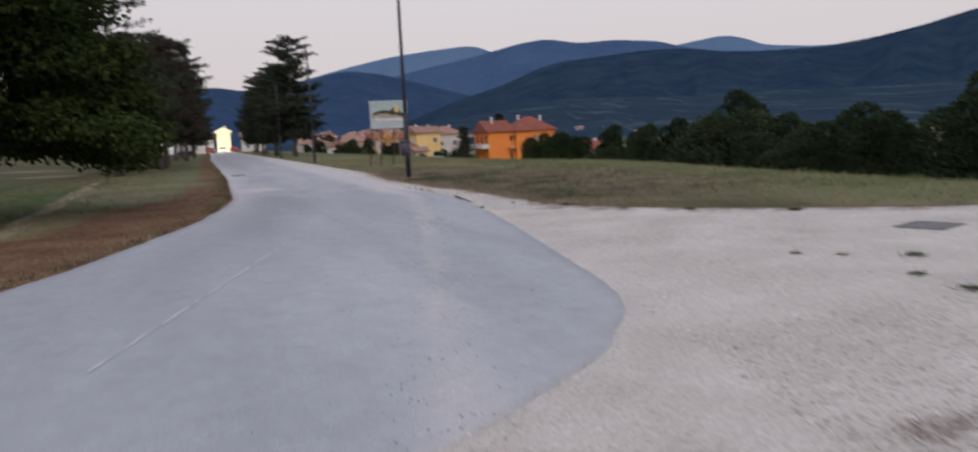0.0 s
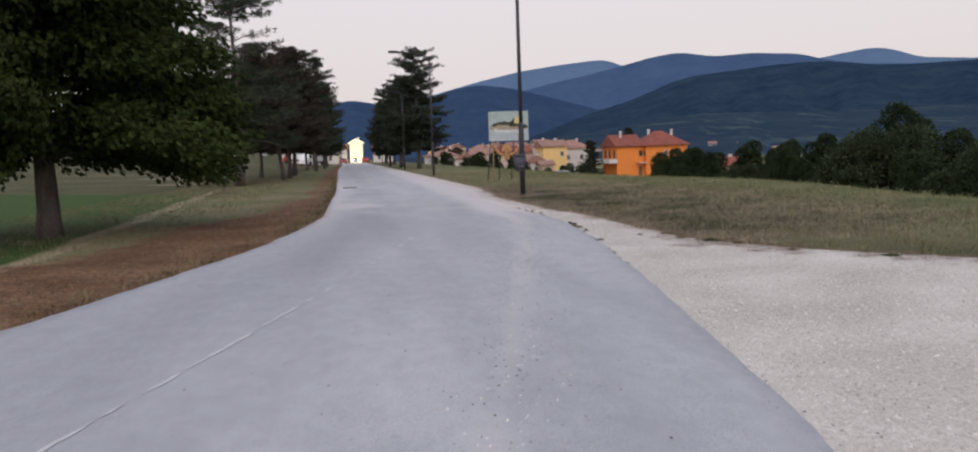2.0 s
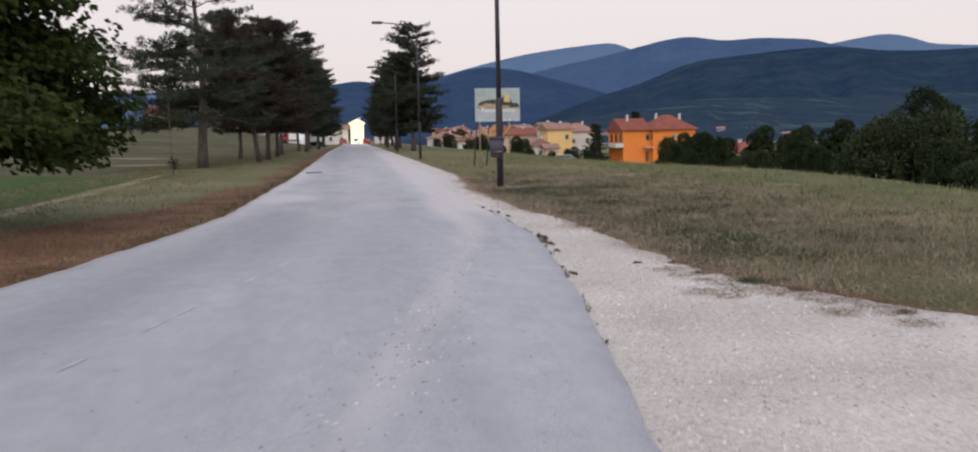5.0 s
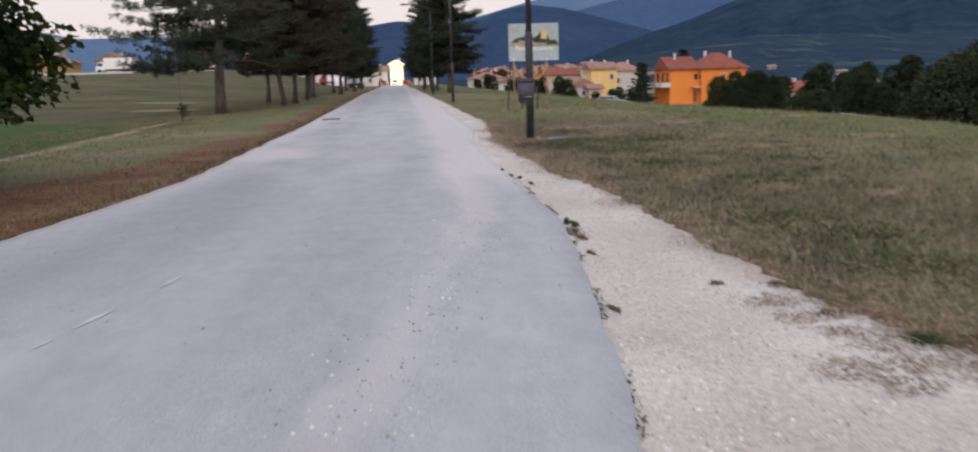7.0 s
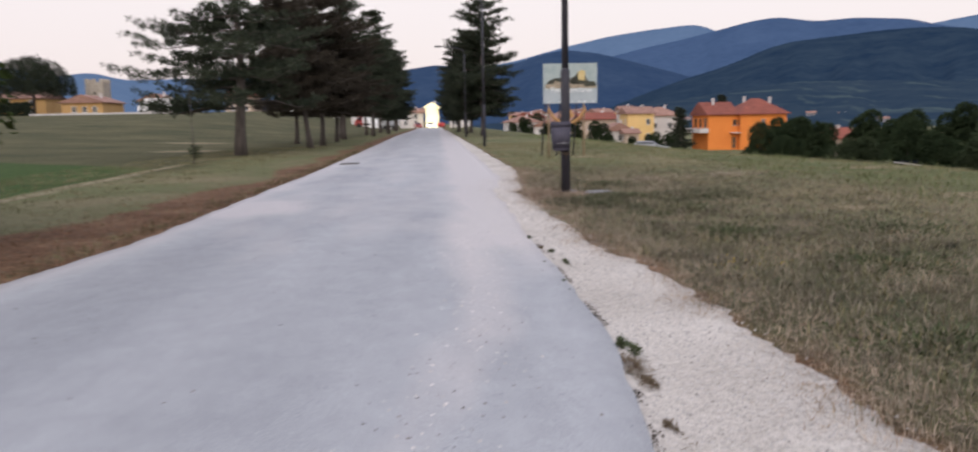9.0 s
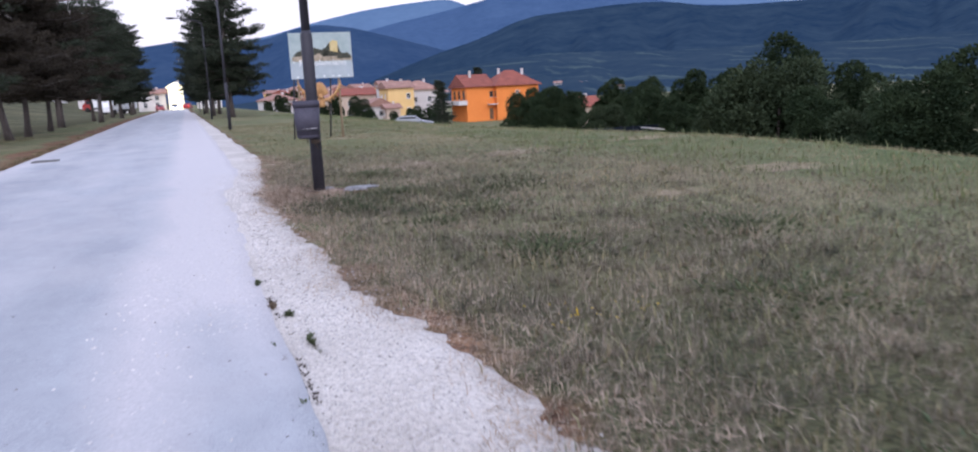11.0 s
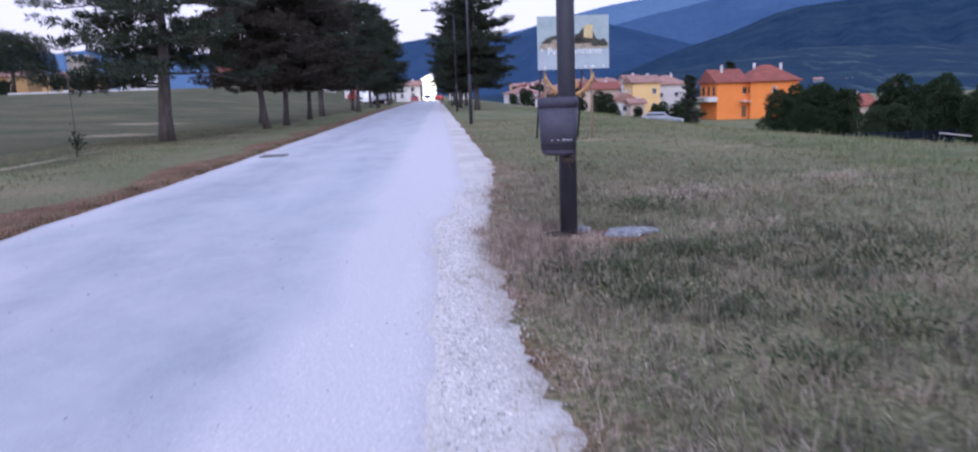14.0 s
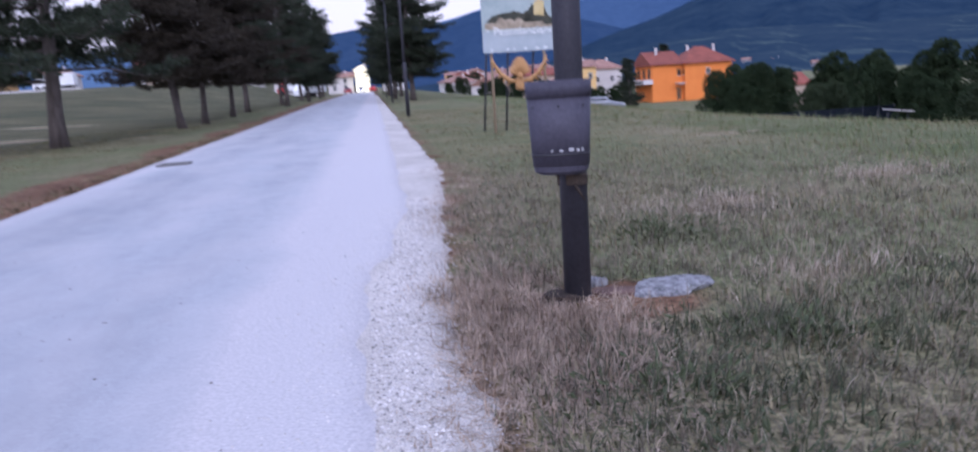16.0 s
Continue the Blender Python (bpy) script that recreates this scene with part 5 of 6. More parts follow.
def car(x, y, z, turn, paint, label, lit=False, tail=False):
    """A hatchback facing -y."""
    t = empty("car", pose(x, y, z, 0, 0, turn), label, "car")
    bm = bmesh.new()
    prof = [(-2.0, 0.3), (-2.05, 0.62), (-1.9, 0.80), (-1.05, 0.95), (-0.35, 1.42), (1.1, 1.45), (1.85, 1.0), (1.98, 0.9), (2.0, 0.35)]
    cols = []
    for k, xx in enumerate((-0.82, -0.78, 0.78, 0.82)):
        cols.append([bm.verts.new((xx * (0.88 if zz > 1.1 else 1), yy, zz - (0.02 if k in (0, 3) else 0))) for yy, zz in prof])
    for a, b in zip(cols[:-1], cols[1:]):
        for i in range(len(prof)):
            j = (i + 1) % len(prof)
            bm.faces.new((a[i], a[j], b[j], b[i]))
    bm.faces.new(cols[0][::-1]), bm.faces.new(cols[-1])
    bmesh.ops.recalc_face_normals(bm, faces=bm.faces)
    part("body", bm, paint, t)
    part("windscreen", boxed(-0.62, 0.62, -0.012, 0.012, -0.32, 0.32, m=pose(0, -0.72, 1.205, -56)), M_GLASS, t)
    for s in (-1, 1):
        part("side_window", boxed(s * 0.76 - 0.012, s * 0.76 + 0.012, -0.45, 1.2, 1.0, 1.32), M_GLASS, t)
        part("headlight", boxed(s * 0.6 - 0.16, s * 0.6 + 0.16, -2.06, -1.98, 0.58, 0.74, 0.02), M_HEADLIGHT if lit else M_FRAME, t)
        part("tail_light", boxed(s * 0.65 - 0.1, s * 0.65 + 0.1, 1.93, 2.0, 0.75, 0.92, 0.02), M_TAIL if tail else M_RED, t)
    for xx in (-0.74, 0.74):
        for yy in (-1.25, 1.3):
            wheel(t, xx, yy)
    return t


car(19.2, 65, float(land(19.2, 65)), 70, M_SILVER_DULL, "silver hatchback parked below the field's brow")
car(-4.4, 196, 0.02, 0, M_SILVER, "car with lit headlights at the end of the road", lit=True)
car(-7.6, 192, 0.02, 8, M_RED, "red car parked at the end of the road", tail=True)
car(-1.4, 200, 0.02, 170, M_RED, "red car with lit tail lights at the road's end", tail=True)


def lorry(x, y, z, turn, cab, label, length=6.4):
    t = empty("lorry", pose(x, y, z, 0, 0, turn), label, "lorry")
    part("box_body", boxed(0, length, -1.2, 1.2, 0.9, 3.4, 0.06), M_VAN, t, "white box body")
    bm = bmesh.new()
    pr = [(-0.05, 0.5), (-0.05, 2.5), (-0.9, 2.5), (-1.5, 1.6), (-1.75, 1.4), (-1.75, 0.5)]
    a = [bm.verts.new((xx, -1.1, zz)) for xx, zz in pr]
    b = [bm.verts.new((xx, 1.1, zz)) for xx, zz in pr]
    bm.faces.new(a), bm.faces.new(b[::-1])
    for i in range(6):
        j = (i + 1) % 6
        bm.faces.new((a[j], a[i], b[i], b[j]))
    part("cab", bm, cab, t)
    part("cab_window", boxed(-1.1, -0.3, -1.125, -1.10, 1.6, 2.25), M_GLASS, t)
    part("chassis", boxed(-0.6, length - 0.1, -0.5, 0.5, 0.55, 0.896), M_STEEL, t)
    for xx in (-0.9, length * 0.65, length * 0.82):
        for s in (-1, 1):
            v, f = tube_data([(xx, s * 0.85, 0.48), (xx, s * 1.15, 0.48)], [0.48, 0.48], 16)
            part("wheel", mesh_of("wheel", v, f, M_TYRE, True), None, t)
    return t


lorry(-69, 172, float(land(-69, 172)), 0, M_VAN, "white box lorry parked beyond the field")
lorry(-19, 163, float(land(-19, 163)), 0, M_RED, "white lorry with a red cab behind the pines", 6.0)
lorry(-14.5, 150, float(land(-14.5, 150)), 60, M_VAN, "white box lorry parked behind the pines", 6.0)
house(-23, 176, float(land(-20, 176)), 10, 6, 3.4, 0.6, M_WHITE, M_ROOF_OLD, "long low white building behind the pines", wins=(), side=(), group="houses at the road's end")

# floodlit building that closes the road; walls and roof glow in place of lamps
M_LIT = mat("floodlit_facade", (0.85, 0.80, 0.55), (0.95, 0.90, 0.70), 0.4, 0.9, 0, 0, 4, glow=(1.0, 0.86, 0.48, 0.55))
hb = house(-5.7, 204, 0, 3.6, 8, 5.6, 1.2, M_LIT, M_LIT, "floodlit pale yellow building closing the road", axis_x=False, wins=(), side=(), group="houses at the road's end")
house(-13, 208, 0, 6.4, 8, 4.2, 1.2, M_WHITE, M_ROOF_OLD, "white building at the road's end", group="houses at the road's end")
house(1.0, 206, 0, 6.0, 8, 4.2, 1.4, M_WHITE, M_ROOF_OLD, "low white building at the road's end", group="houses at the road's end")

# white tank and dark fence among the shrubs
M_FENCE = mat("dark_fence", (0.008, 0.011, 0.016), (0.018, 0.022, 0.03), 3, 1.0, spec=0.0)
fz = float(land(34, 52))
fence = empty("fence", pose(31, 60, fz), "dark screened fence below the field", "fence")
for i in range(9):
    part("panel", boxed(i * 1.5 + 0.03, i * 1.5 + 1.47, -0.02, 0.02, 0.0, 2.4), M_FENCE, fence)
for i in range(10):
    tube("post", [(i * 1.5, 0, -0.3), (i * 1.5, 0, 2.5)], [0.03, 0.03], M_STEEL, fence, 6)
az = float(land(33.8, 45))
awning = empty("garden_awning", pose(33.8, 45, az), "small white awning on thin posts among the shrubs", "awning")
part("sheet", boxed(-0.8, 0.8, -0.6, 0.6, 3.0, 3.08, 0.02, m=pose(0, 0, 0, 0, 8)), M_WHITE, awning)
for a, b in ((-0.75, -0.55), (0.75, -0.55), (-0.75, 0.55), (0.75, 0.55)):
    tube("post", [(a, b, -0.2), (a, b, 3.02)], [0.03, 0.03], M_STEEL, awning, 6)

# a few small houses scattered among the trees on the far side of the valley
M_FAR_WALL = mat("distant_plaster", (0.20, 0.20, 0.23), (0.28, 0.27, 0.29), 0.3, 0.9, 0, 0.2, 8)
rng = random.Random(9)
for i in range(7):
    a, sfar = radians(15 + 2.6 * i + rng.uniform(-1.2, 1.2)), rng.uniform(0.10, 0.30)
    el = float(np.interp(math.degrees(a), [8, 13, 17, 21, 25, 30, 34, 40, 46], [0.35, 0.9, 1.3, 2.0, 2.4, 2.3, 2.1, 2.2, 2.0]))
    rr = 530 + 620 * sfar
    zz = -8 + (1150 * math.tan(radians(el)) + 8) * sfar ** 1.25
    house(rr * math.sin(a), -10 + rr * math.cos(a), zz - 2.5, rng.uniform(5.5, 9), 6, rng.uniform(3.6, 4.4), 1.3, M_FAR_WALL, M_ROOF_OLD, "small pale house on the far valley slope", turn=rng.uniform(-30, 30), wins=((0.3, 0.6), (0.7, 0.6)), side=(), group="houses on the far slope")


# ---- sapling and weeds ----
def weed(name, x, y, width, height, count, material, label, category="weed", z=0.0, leaf=0.06, seed=0):
    """A low tuft of leaves and blades."""
    r = np.random.default_rng(seed + 900)
    p = np.stack([r.normal(0, width * 0.32, count), r.normal(0, width * 0.32, count), np.abs(r.normal(0, height * 0.4, count))], 1)
    if x < -1.05:
        p[:, :2] *= np.array([0.3, r.uniform(1.0, 3.2)])
        p[:, 0] += 0.012 * np.sin(p[:, 1] * 21 + seed)
    o = np.stack([p[:, 0], p[:, 1], np.full(count, width * 0.35)], 1) / max(width, 0.01) * 3
    ob = new(name, leaf_mesh(name, p, o, leaf, material, r, 0.0, 0.35))
    ob.location = (x, y, z)
    return tagged(ob, label, category, "weeds at the gravel's edge" if category == "weed" else "", "stuff")


M_WEED = mat("weed_green", (0.044, 0.058, 0.027), (0.09, 0.105, 0.052), 5, 0.8, 0, 0, 20, 0.4)
M_WEED_DRY = mat("weed_dry", (0.115, 0.085, 0.056), (0.21, 0.16, 0.112), 5, 0.9, 0, 0, 20, 0.35)
for i, (x, y, w, h, dry) in enumerate([
        (-1.14, -9.5, 0.16, 0.07, 0), (-1.10, -9.62, 0.22, 0.05, 0), (-1.16, -9.85, 0.2, 0.04, 1), (-1.15, -10.15, 0.2, 0.03, 1), (-1.2, -10.7, 0.14, 0.03, 1), (-1.18, -8.1, 0.12, 0.03, 0),
        (-1.18, -7.75, 0.07, 0.03, 0), (-1.2, -7.1, 0.10, 0.03, 1), (-1.24, -6.85, 0.06, 0.03, 0), (-1.42, -12.1, 0.14, 0.03, 1), (-1.06, -6.25, 0.11, 0.03, 0), (-1.02, -6.85, 0.15, 0.03, 0), (-1.17, -5.3, 0.12, 0.03, 0), (-1.15, -6.0, 0.2, 0.03, 1),
        (-0.4, -11.8, 0.24, 0.03, 1), (-0.2, -12.9, 0.3, 0.05, 0), (0.1, -12.9, 0.25, 0.03, 1), (0.0, -13.3, 0.22, 0.03, 1), (-0.4, -12.4, 0.26, 0.03, 1), (-0.75, -11.7, 0.12, 0.02, 1),
        (-0.71, -19.34, 0.3, 0.03, 1), (-0.42, -19.65, 0.26, 0.03, 1), (0.05, -20.04, 0.45, 0.04, 0), (-0.67, -20.72, 0.3, 0.04, 0), (-0.81, -21.34, 0.4, 0.04, 0), (0.25, -14.2, 0.2, 0.04, 1), (0.9, -15.1, 0.22, 0.04, 0), (1.9, -16.3, 0.3, 0.05, 0), (3.3, -17.0, 0.3, 0.05, 1)]):
    weed("weed", x - (0.09 if x < -1 else 0), y, w * (0.5 if y > -17 else 0.32), h * 0.6, int((150 if y > -17 else 60) * w / 0.2), M_WEED_DRY if dry else M_WEED, "dry brown weed tuft on the gravel" if dry else "small green weed tuft at the asphalt's edge", z=0.006, leaf=0.022 + 0.008 * (1 - dry), seed=i)
for i, (x, y, w, h) in enumerate([(0.6, -9.7, 0.8, 0.14), (0.7, -11.6, 0.9, 0.16), (0.9, -10.6, 0.7, 0.12), (1.6, -7.4, 0.9, 0.14), (0.0, -1.5, 0.6, 0.12), (0.83, -1.0, 0.6, 0.1), (0.1, -2.2, 0.6, 0.1), (0.92, -5.5, 0.7, 0.12), (0.57, -3.6, 0.6, 0.1), (1.3, -3.0, 0.8, 0.12), (2.2, -1.5, 1.0, 0.12), (1.1, 1.6, 0.9, 0.12), (2.8, -5.5, 1.0, 0.14), (1.0, -5.2, 0.7, 0.12)]):
    weed("clover_patch", x, y, w, h * 0.7, int(300 * w), M_WEED, "low dark green clover patch in the dry grass", "plant", leaf=0.055, seed=50 + i)
M_FLOWER = mat("yellow_flower", (0.48, 0.32, 0.02), (0.62, 0.44, 0.05), 4, 0.7)
weed("yellow_flowers", 0.34, -7.2, 0.36, 0.10, 22, M_FLOWER, "small yellow wildflowers in the grass", "flower", leaf=0.022, seed=80)
weed("yellow_flowers", 0.68, -7.2, 0.22, 0.10, 12, M_FLOWER, "small yellow wildflowers in the grass", "flower", leaf=0.02, seed=81)
sap = empty("sapling", pose(-10.9, 14.5, 0), "thin bare sapling with a leafy tuft near its foot", "tree")
tube("stem", [(0, 0, -0.1), (0.02, 0, 1.0), (-0.02, 0.02, 2.2), (0, 0, 3.0)], [0.02, 0.016, 0.011, 0.005], M_BARK, sap, 6)
rn = np.random.default_rng(66)
part("crown", leaf_mesh("crown", np.stack([rn.normal(0.05, 0.09, 120), rn.normal(0, 0.09, 120), rn.normal(0.45, 0.15, 120)], 1), rn.normal(0, 1, (120, 3)), 0.09, M_SHRUB, rn), None, sap)


# ---- grass ----
def blades(name, n, x0, x1, y0, y1, height, width, keep, material, label, seed, lean=0.55, flat=False, clump=0.0):
    r = np.random.default_rng(seed)
    x, y = r.uniform(x0, x1, n), r.uniform(y0, y1, n)
    if clump:
        k = n // 14
        cx, cy = r.uniform(x0, x1, k), r.uniform(y0, y1, k)
        pick = r.integers(0, k, n)
        x, y = cx[pick] + r.normal(0, clump, n), cy[pick] + r.normal(0, clump, n)
    ok = keep(x, y) > r.uniform(0, 1, n)
    x, y = x[ok], y[ok]
    n = len(x)
    z = land(x, y)
    a = r.uniform(0, 2 * np.pi, n)
    tall = height * r.uniform(0.35, 1.25, n) ** 1.2
    ln = np.abs(r.normal(0, lean, n))
    if flat:
        ln = r.uniform(1.3, 1.55, n)
    d = np.stack([np.cos(a) * np.sin(ln), np.sin(a) * np.sin(ln), np.cos(ln)], 1)
    bend = np.stack([np.cos(a), np.sin(a), -0.35 * np.ones(n)], 1) * (0.25 if not flat else 0.03) * tall[:, None]
    side = np.stack([-np.sin(a), np.cos(a), np.zeros(n)], 1) * (width * r.uniform(0.6, 1.3, n))[:, None] * 0.5
    base = np.stack([x, y, z + (0.012 if flat else -0.01)], 1)
    mid, tip = base + d * tall[:, None] * 0.55, base + d * tall[:, None] + bend
    tip[:, 2] = np.maximum(tip[:, 2], z + 0.008)
    v = np.stack([base - side, base + side, mid + side * 0.75, mid - side * 0.75, tip], 1).reshape(-1, 3)
    i = np.arange(n)[:, None] * 5
    f = [tuple(q) for q in np.concatenate([i + np.array([[0, 1, 2]]), i + np.array([[0, 2, 3]]), i + np.array([[3, 2, 4]])], 0).tolist()]
    return tagged(new(name, mesh_of(name, v, f, material)), label, "grass", kind="stuff")


def edge_noise(x, y):
    return 0.22 * np.sin(y * 2.1 + 1.3 * np.sin(y * 0.7)) + 0.12 * np.sin(y * 6.3 + x)


def right_field(x, y):
    e = x - grass_edge(y) + 0.5 * edge_noise(x, y)
    worn = 1 - 0.9 * smooth(0.72, 0.3, np.hypot((x - 0.12) * 0.85, y + 0.25))
    slab = 1.0 * (np.hypot((x - 0.56) / 0.34, y / 0.24) > 1)
    return smooth(-0.04, 0.45, e) * worn * slab


def near_field(x, y):
    return right_field(x, y) * smooth(8.0, 0.5, x + 0.6 * edge_noise(y, x)) * smooth(11, -1, y + 0.8 * edge_noise(y, x)) * smooth(-13.5, -11.5, y)


def left_verge(x, y):
    e = left_edge(y) - x
    rim = smooth(0.0, 0.12, e) * smooth(0.7, 0.3, e) * 0.8
    strip_ = smooth(2.0, 3.2, e + 0.5 * edge_noise(x, y)) * 0.9 * (1 - 0.5 * smooth(0, -14, y))
    return np.maximum(rim, np.maximum(strip_, 0.06 * (e > 0.1)))


M_GRASS = mat("dry_grass_blades", (0.030, 0.033, 0.023), (0.265, 0.217, 0.158), 1.1, 0.85, 0, 0, 9, 0.8, spec=0.15)
M_GRASS_FAR = mat("field_grass_blades", (0.092, 0.098, 0.048), (0.245, 0.205, 0.125), 0.35, 0.9, 0, 0, 2.5, 0.4, spec=0.15)
M_BROW = mat("brow_grass_blades", (0.088, 0.115, 0.048), (0.19, 0.198, 0.10), 0.35, 0.9, 0, 0, 2.5, 0.4, spec=0.15)
M_STRAW = mat("straw_litter", (0.135, 0.097, 0.070), (0.44, 0.345, 0.262), 3, 0.9, 0, 0, 12, 0.5, spec=0.15)
blades("near_grass", 400000, -1.0, 8.0, -13.5, 11, 0.105, 0.0050, near_field, M_GRASS, "short dry green and straw-coloured grass beside the gravel", 1, 1.0, clump=0.035)
M_STALK = mat("straw_stalks", (0.22, 0.18, 0.135), (0.44, 0.37, 0.29), 3, 0.9, 0, 0, 12, 0.5, spec=0.15)
blades("dry_stalks", 42000, -1.0, 5.5, -13.5, 8, 0.115, 0.004, lambda x, y: right_field(x, y) * smooth(5.5, 2.0, x) * smooth(8, 2, y), M_STALK, "thin straw-coloured stalks standing in the grass", 8, 1.05, clump=0.12)
M_TUFT = mat("dark_grass_tufts", (0.048, 0.062, 0.036), (0.12, 0.132, 0.078), 2, 0.9, 0, 0, 12, 0.5, spec=0.1)
blades("dark_tufts", 30000, -0.9, 6.5, -13.5, 10, 0.085, 0.0055, lambda x, y: right_field(x, y) * smooth(0.0, 0.6, np.sin(x * 2.9 + 2.3 * np.sin(y * 1.7) + y) * np.sin(y * 2.6 + 1.9 * np.sin(x * 2.1) - 0.7 * x)), M_TUFT, "darker green tufts in the dry grass", 9, 0.7, clump=0.06)
mr = np.random.default_rng(77)
M_MAT = mat("dead_grass_mat", (0.115, 0.078, 0.050), (0.235, 0.165, 0.112), 3, 0.95, 0, 0, 20, 0.35, spec=0.1)
mat_y = mr.uniform(-17.5, -12.0, 150)
mat_x, mat_r = grass_edge(mat_y) + np.abs(mr.normal(0, 0.36, 150)) * -1 + 0.15, mr.uniform(0.05, 0.15, 150)


def patchy(x, y):
    """Scattered mats of dead grass, thinning out from the grass edge onto the gravel."""
    k = np.zeros(len(x))
    for a, b, q in zip(mat_x, mat_y, mat_r):
        k = np.maximum(k, np.exp(-(((x - a) / (1.2 * q)) ** 2 + ((y - b) / q) ** 2) ** 1.5))
    return k


blades("dry_mat", 240000, -1.2, 6.5, -17.6, -9.8, 0.035, 0.006, patchy, M_MAT, "brown dead grass matted on the gravel", 10, flat=True)
blades("dry_mat", 90000, -1.2, 6.5, -17.6, -9.8, 0.04, 0.005, patchy, M_MAT, "short brown stubble thinning onto the gravel", 13, 1.0)
blades("dry_mat", 5000, -3.9, -2.6, -23.6, -22.8, 0.04, 0.005, lambda x, y: np.exp(-(((x + 3.22) / 0.3) ** 2 + ((y + 23.18) / 0.13) ** 2)), M_MAT, "brown plant debris trodden into the gravel", 19, flat=True)
blades("field_grass", 90000, -0.9, 11.0, -18, 34, 0.085, 0.011, right_field, M_GRASS_FAR, "mown olive and straw grass of the field", 2, 0.5, clump=0.12)
blades("verge_grass", 60000, -14, -5.7, -17, 34, 0.10, 0.010, left_verge, M_GRASS_FAR, "dry grass along the road's far verge", 3, 0.6, clump=0.1)
blades("brow_grass", 16000, 5.0, 10.0, -22, 60, 0.17, 0.016, lambda x, y: 0.6 + 0 * x, M_BROW, "longer grass on the brow of the field", 4, 0.35, clump=0.15)
blades("straw_litter", 26000, -1.1, 1.0, -13, 6, 0.11, 0.004, lambda x, y: smooth(-0.25, 0.1, x - grass_edge(y) + 0.5 * edge_noise(x, y)) * smooth(1.1, 0.3, x - grass_edge(y)), M_STRAW,
       "cut straw lying along the grass edge", 5, flat=True)
blades("heaped_straw", 42000, -1.0, 0.8, -2.6, 1.6, 0.12, 0.0055, lambda x, y: smooth(0.85, 0.35, np.hypot(x * 1.2 + 0.42, (y + 0.35) * 0.6)) * smooth(-0.25, 0.05, x - grass_edge(y) + 0.5 * edge_noise(x, y)) * (np.hypot(x - 0.56, y * 1.4) > 0.33) * smooth(0.18, 0.36, np.hypot(x + 0.06, y)), M_STRAW,
       "brown cut straw heaped loosely round the lamp post's foot", 11, 1.38)
blades("edge_straw", 150000, -1.2, 1.6, -13.5, 8, 0.07, 0.004, lambda x, y: smooth(-0.34, 0.2, x - grass_edge(y) + 0.6 * edge_noise(x, y)) * smooth(0.8, 0.1, x - grass_edge(y)), M_STRAW,
       "loose brown straw fraying onto the gravel", 12, 1.15, clump=0.05)
blades("straw_litter", 24000, -1.1, 0.7, -3.0, 1.6, 0.10, 0.005, lambda x, y: smooth(0.9, 0.25, np.hypot(x + 0.45, (y + 0.6) * 0.6)) * smooth(-0.98, -0.7, x), M_STRAW, "cut straw strewn round the lamp post's foot", 6, flat=True)
blades("verge_litter", 14000, -9, -5.8, -17, 16, 0.12, 0.007, lambda x, y: smooth(0.0, 0.3, left_edge(y) - x) * smooth(3, 1.8, left_edge(y) - x), M_WEED_DRY, "dry straw on the bare verge", 7, flat=True)

M_RIM = mat("verge_rim_grass", (0.034, 0.036, 0.016), (0.12, 0.092, 0.046), 1.4, 0.9, 0, 0, 9, 0.5, spec=0.1)
blades("verge_rim", 90000, -10.5, -5.6, -20, 24, 0.085, 0.007, lambda x, y: smooth(-0.04, 0.06, left_edge(y) - x) * smooth(0.55, 0.12, left_edge(y) - x + 0.5 * edge_noise(x, y)), M_RIM, "dark tufty grass along the asphalt's rim", 17, 0.8, clump=0.07)
M_REDSTRAW = mat("reddish_straw", (0.10, 0.058, 0.034), (0.25, 0.16, 0.098), 3, 0.95, 0, 0, 14, 0.5, spec=0.1)
blades("verge_straw", 80000, -12, -5.7, -20, 12, 0.07, 0.008, lambda x, y: smooth(0.1, 0.5, left_edge(y) - x) * smooth(2.6, 1.4, left_edge(y) - x) * 0.8 * smooth(6, -4, y), M_REDSTRAW, "reddish dead grass lying on the bare verge", 18, 1.35, clump=0.09)

spot = lambda x, y, a, b, r: np.exp(-(((x - a) / r) ** 2 + ((y - b) / (0.8 * r)) ** 2))
blades("green_clumps", 52000, -0.6, 3.2, -4.5, 1.5, 0.11, 0.007, lambda x, y: np.maximum.reduce([spot(x, y, 0.15, -1.55, 0.5), spot(x, y, 0.45, -0.95, 0.36), spot(x, y, 0.95, -1.0, 0.5), spot(x, y, 0.45, -2.5, 0.35), spot(x, y, 1.5, -1.9, 0.4), spot(x, y, 2.3, -0.6, 0.5)]) ** 0.7, M_TUFT, "dark green grass clumps near the lamp post", 15, 0.8, clump=0.04)
blades("pale_straw_patches", 60000, 0.6, 6.0, -2.0, 6.0, 0.12, 0.006, lambda x, y: np.maximum.reduce([spot(x, y, 2.0, 2.5, 0.75), spot(x, y, 1.65, 0.1, 0.38), spot(x, y, 4.4, 3.6, 0.6)]), M_STALK, "bleached straw patches lying in the field", 16, 1.1, clump=0.05)


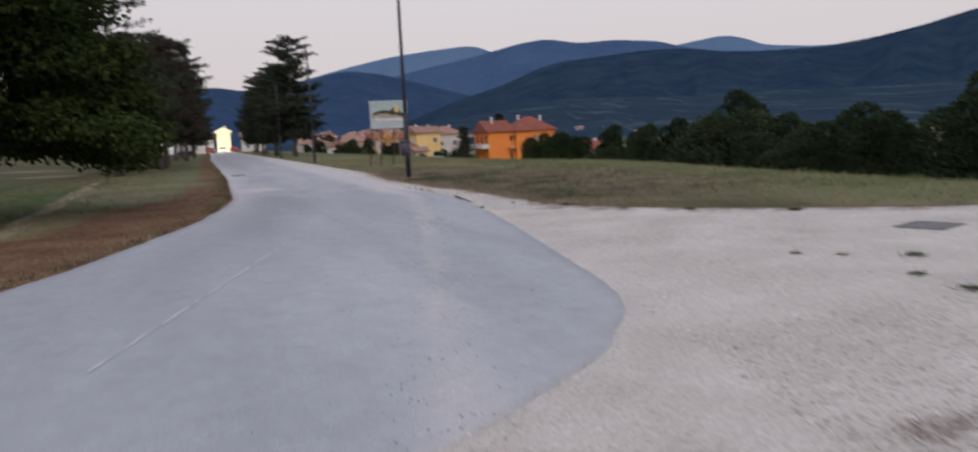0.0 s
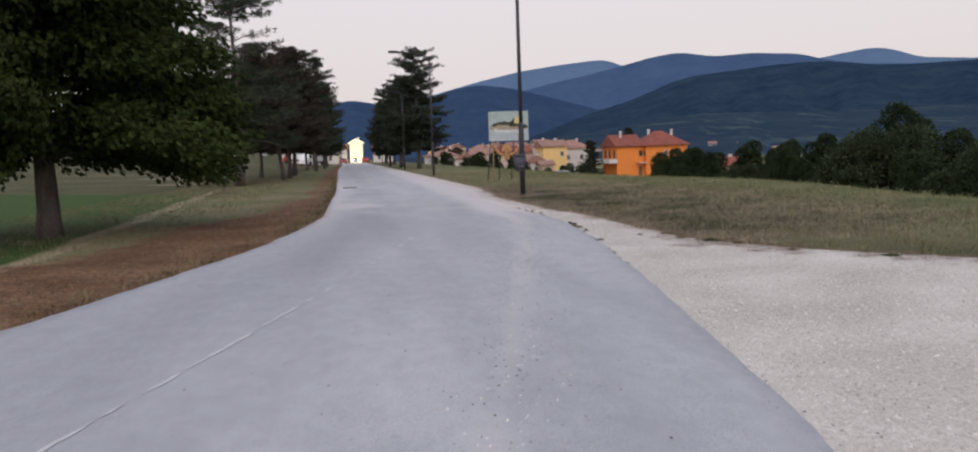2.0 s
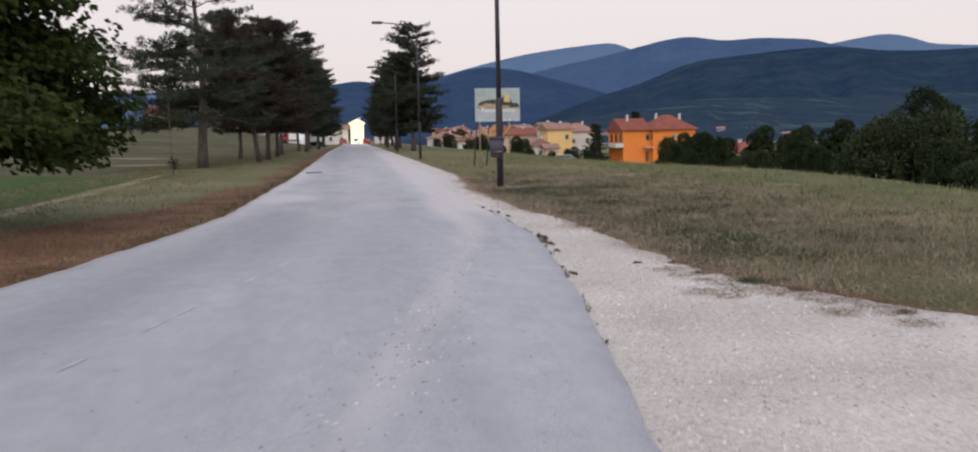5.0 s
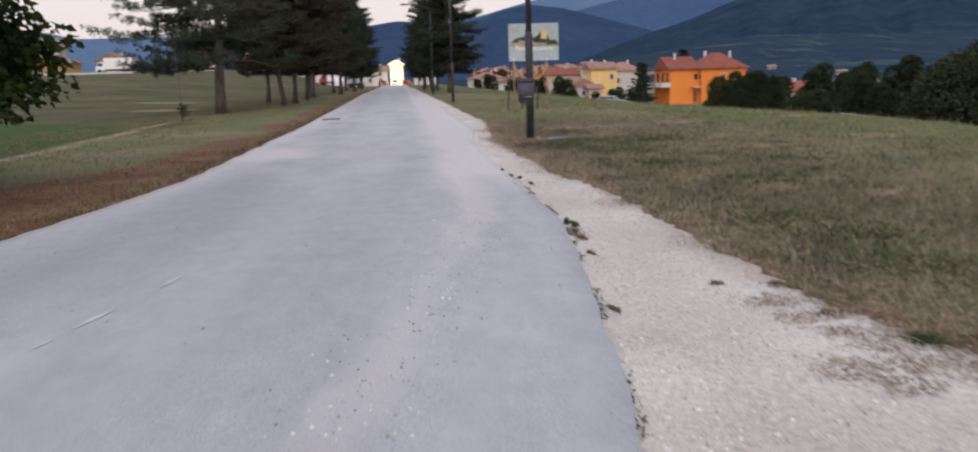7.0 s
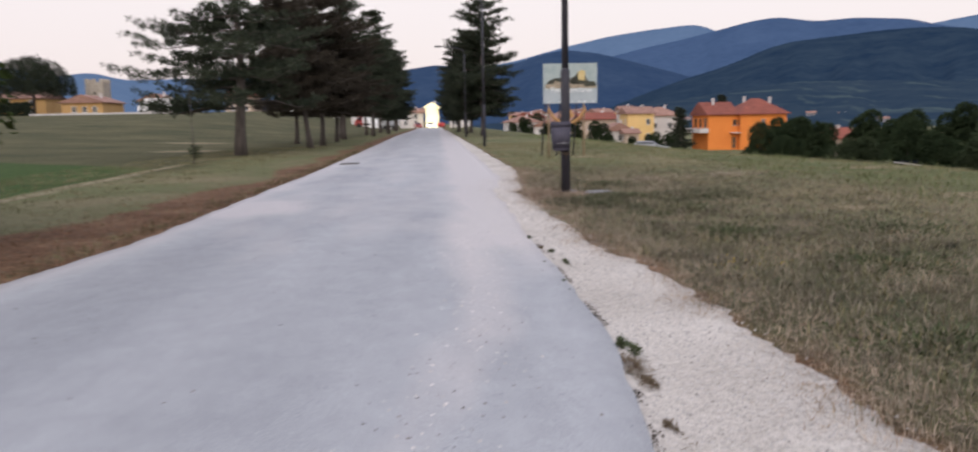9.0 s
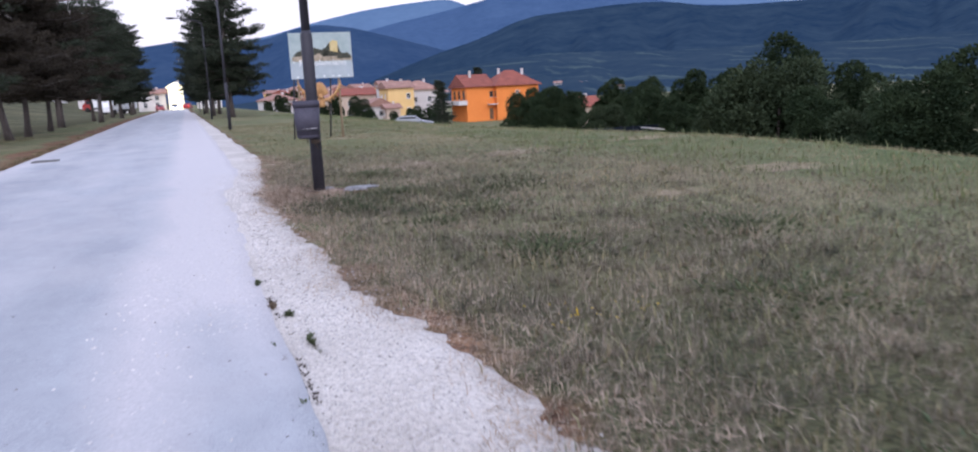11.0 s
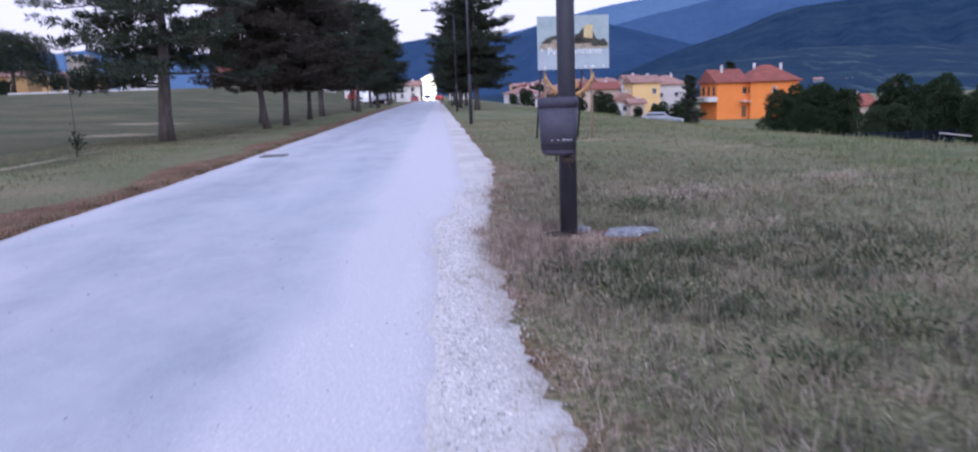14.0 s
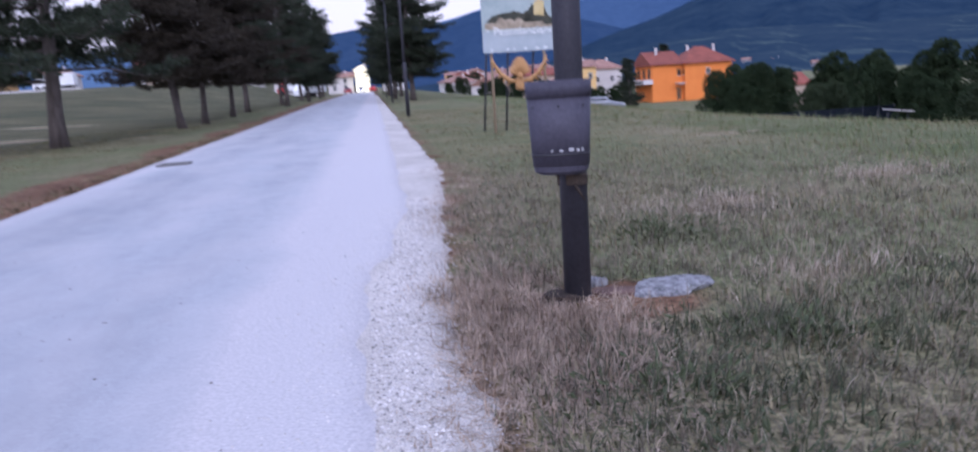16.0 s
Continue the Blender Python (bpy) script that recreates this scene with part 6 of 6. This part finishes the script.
blades("edge_mat", 5200, -1.3, -0.95, -11.2, -9.2, 0.05, 0.006, lambda x, y: smooth(0.2, 0.0, x - right_edge(y)) * (x > right_edge(y)) * smooth(-0.2, 0.5, np.sin(y * 5.5)), M_WEED_DRY, "brown dead weeds matted along the asphalt's edge", 14, flat=True)
# ---- loose gravel ----
def pebbles(name, n, x0, x1, y0, y1, size, keep, material, label, seed, z=0.008):
    r = np.random.default_rng(seed)
    x, y = r.uniform(x0, x1, n), r.uniform(y0, y1, n)
    ok = keep(x, y) > r.uniform(0, 1, n)
    x, y = x[ok], y[ok]
    n = len(x)
    s = size * r.uniform(0.4, 1.0, n) ** 1.5
    octa = np.array([[1, 0, 0], [0, 1, 0], [-1, 0, 0], [0, -1, 0], [0, 0, 0.75], [0, 0, -0.5]])
    jit = octa[None] * r.uniform(0.65, 1.3, (n, 6, 1))
    a = r.uniform(0, 6.28, n)
    rx = jit[:, :, 0] * np.cos(a)[:, None] - jit[:, :, 1] * np.sin(a)[:, None]
    ry = jit[:, :, 0] * np.sin(a)[:, None] + jit[:, :, 1] * np.cos(a)[:, None]
    zz = z(x, y) if callable(z) else z
    v = np.stack([x[:, None] + rx * s[:, None], y[:, None] + ry * s[:, None], np.broadcast_to(np.asarray(zz).reshape(-1, 1), (n, 6)) + jit[:, :, 2] * s[:, None]], 2).reshape(-1, 3)
    t = np.array([[0, 1, 4], [1, 2, 4], [2, 3, 4], [3, 0, 4], [1, 0, 5], [2, 1, 5], [3, 2, 5], [0, 3, 5]])
    f = (np.arange(n)[:, None, None] * 6 + t[None]).reshape(-1, 3)
    return tagged(new(name, mesh_of(name, v, f, material)), label, "gravel", kind="stuff")


M_PEBBLE = mat("limestone_pebble", (0.38, 0.355, 0.34), (0.58, 0.545, 0.525), 8, 0.9, 0, 0.2, 60, 0.4)
M_PEBBLE_MID = mat("dusty_pebble", (0.24, 0.22, 0.20), (0.46, 0.43, 0.40), 8, 0.9, 0, 0.2, 60, 0.5)
M_PEBBLE_DARK = mat("grey_pebble", (0.14, 0.13, 0.125), (0.30, 0.28, 0.27), 8, 0.9, 0, 0.2, 60, 0.4)
on_shoulder = lambda x, y: (x > right_edge(y) + 0.03) * smooth(0.18, -0.25, x - grass_edge(y))
on_road = lambda x, y: np.array([road_height(a, b) for a, b in zip(x, y)])
pebbles("shoulder_gravel", 26000, -1.4, 0.4, -13, 4, 0.011, on_shoulder, M_PEBBLE, "loose white limestone chippings on the shoulder", 21)
pebbles("shoulder_gravel", 5000, -1.4, 0.4, -13, 4, 0.010, on_shoulder, M_PEBBLE_DARK, "loose grey chippings on the shoulder", 22)
on_band = lambda x, y: on_shoulder(x, y) * smooth(-0.02, -0.3, x - grass_edge(y)) * (0.35 + 0.65 * smooth(-6, -2.5, y))
pebbles("shoulder_gravel", 18000, -1.4, 0.0, -6.5, 4.5, 0.013, on_band, M_PEBBLE, "coarse white chippings on the shoulder", 29)
pebbles("shoulder_gravel", 6000, -1.4, 0.0, -6.5, 4.5, 0.012, on_band, M_PEBBLE_DARK, "coarse grey chippings on the shoulder", 30)
pebbles("forecourt_gravel", 26000, -5, 5, -24.5, -12.5, 0.014, on_shoulder, M_PEBBLE, "loose white limestone chippings on the forecourt", 23)
pebbles("forecourt_gravel", 9000, -6, -0.5, -24.8, -21.4, 0.019, on_shoulder, M_PEBBLE_MID, "coarse grey stones on the forecourt", 28)
pebbles("forecourt_gravel", 14000, -5, 5, -24.5, -12.5, 0.010, on_shoulder, M_PEBBLE_DARK, "loose grey chippings on the forecourt", 24)
pebbles("road_gravel", 16000, -6, -1.3, -23, -4, 0.012, lambda x, y: smooth(0.45, 0.02, np.abs(x - trail_x(y))) * 0.6 * (x < right_edge(y)), M_PEBBLE, "chippings dragged along the asphalt", 25, on_road)
pebbles("road_gravel", 15000, -6, -1.3, -23, 3, 0.0105, lambda x, y: (0.9 * smooth(0.5, 0.02, np.abs(x - trail_x(y))) * smooth(-8, -12, y) + 0.05) * (x < right_edge(y)), M_PEBBLE_DARK, "dark grit along the asphalt", 26, on_road)
pebbles("road_gravel", 9000, -2.0, -0.9, -6.5, 4, 0.009, lambda x, y: smooth(-0.75, 0.0, x - right_edge(y)) * (x < right_edge(y)), M_PEBBLE, "chippings spilt over the asphalt's rim", 27, on_road)
# Near-black crumbs in the crack also paint the shadow line of the asphalt step.
on_edge = lambda x, y: smooth(0.05, 0.0, np.abs(x - right_edge(y) - 0.02)) * smooth(-0.1, 0.35, np.sin(y * 4.1 + 1.2 * np.sin(y * 9.7)) + 0.35 * np.sin(y * 17))
pebbles("edge_debris", 50000, -2.4, -1.0, -14.5, -5.6, 0.009, on_edge, M_SOIL, "dark crumbled soil drawing the shadowed crack along the asphalt's edge", 31, 0.012)
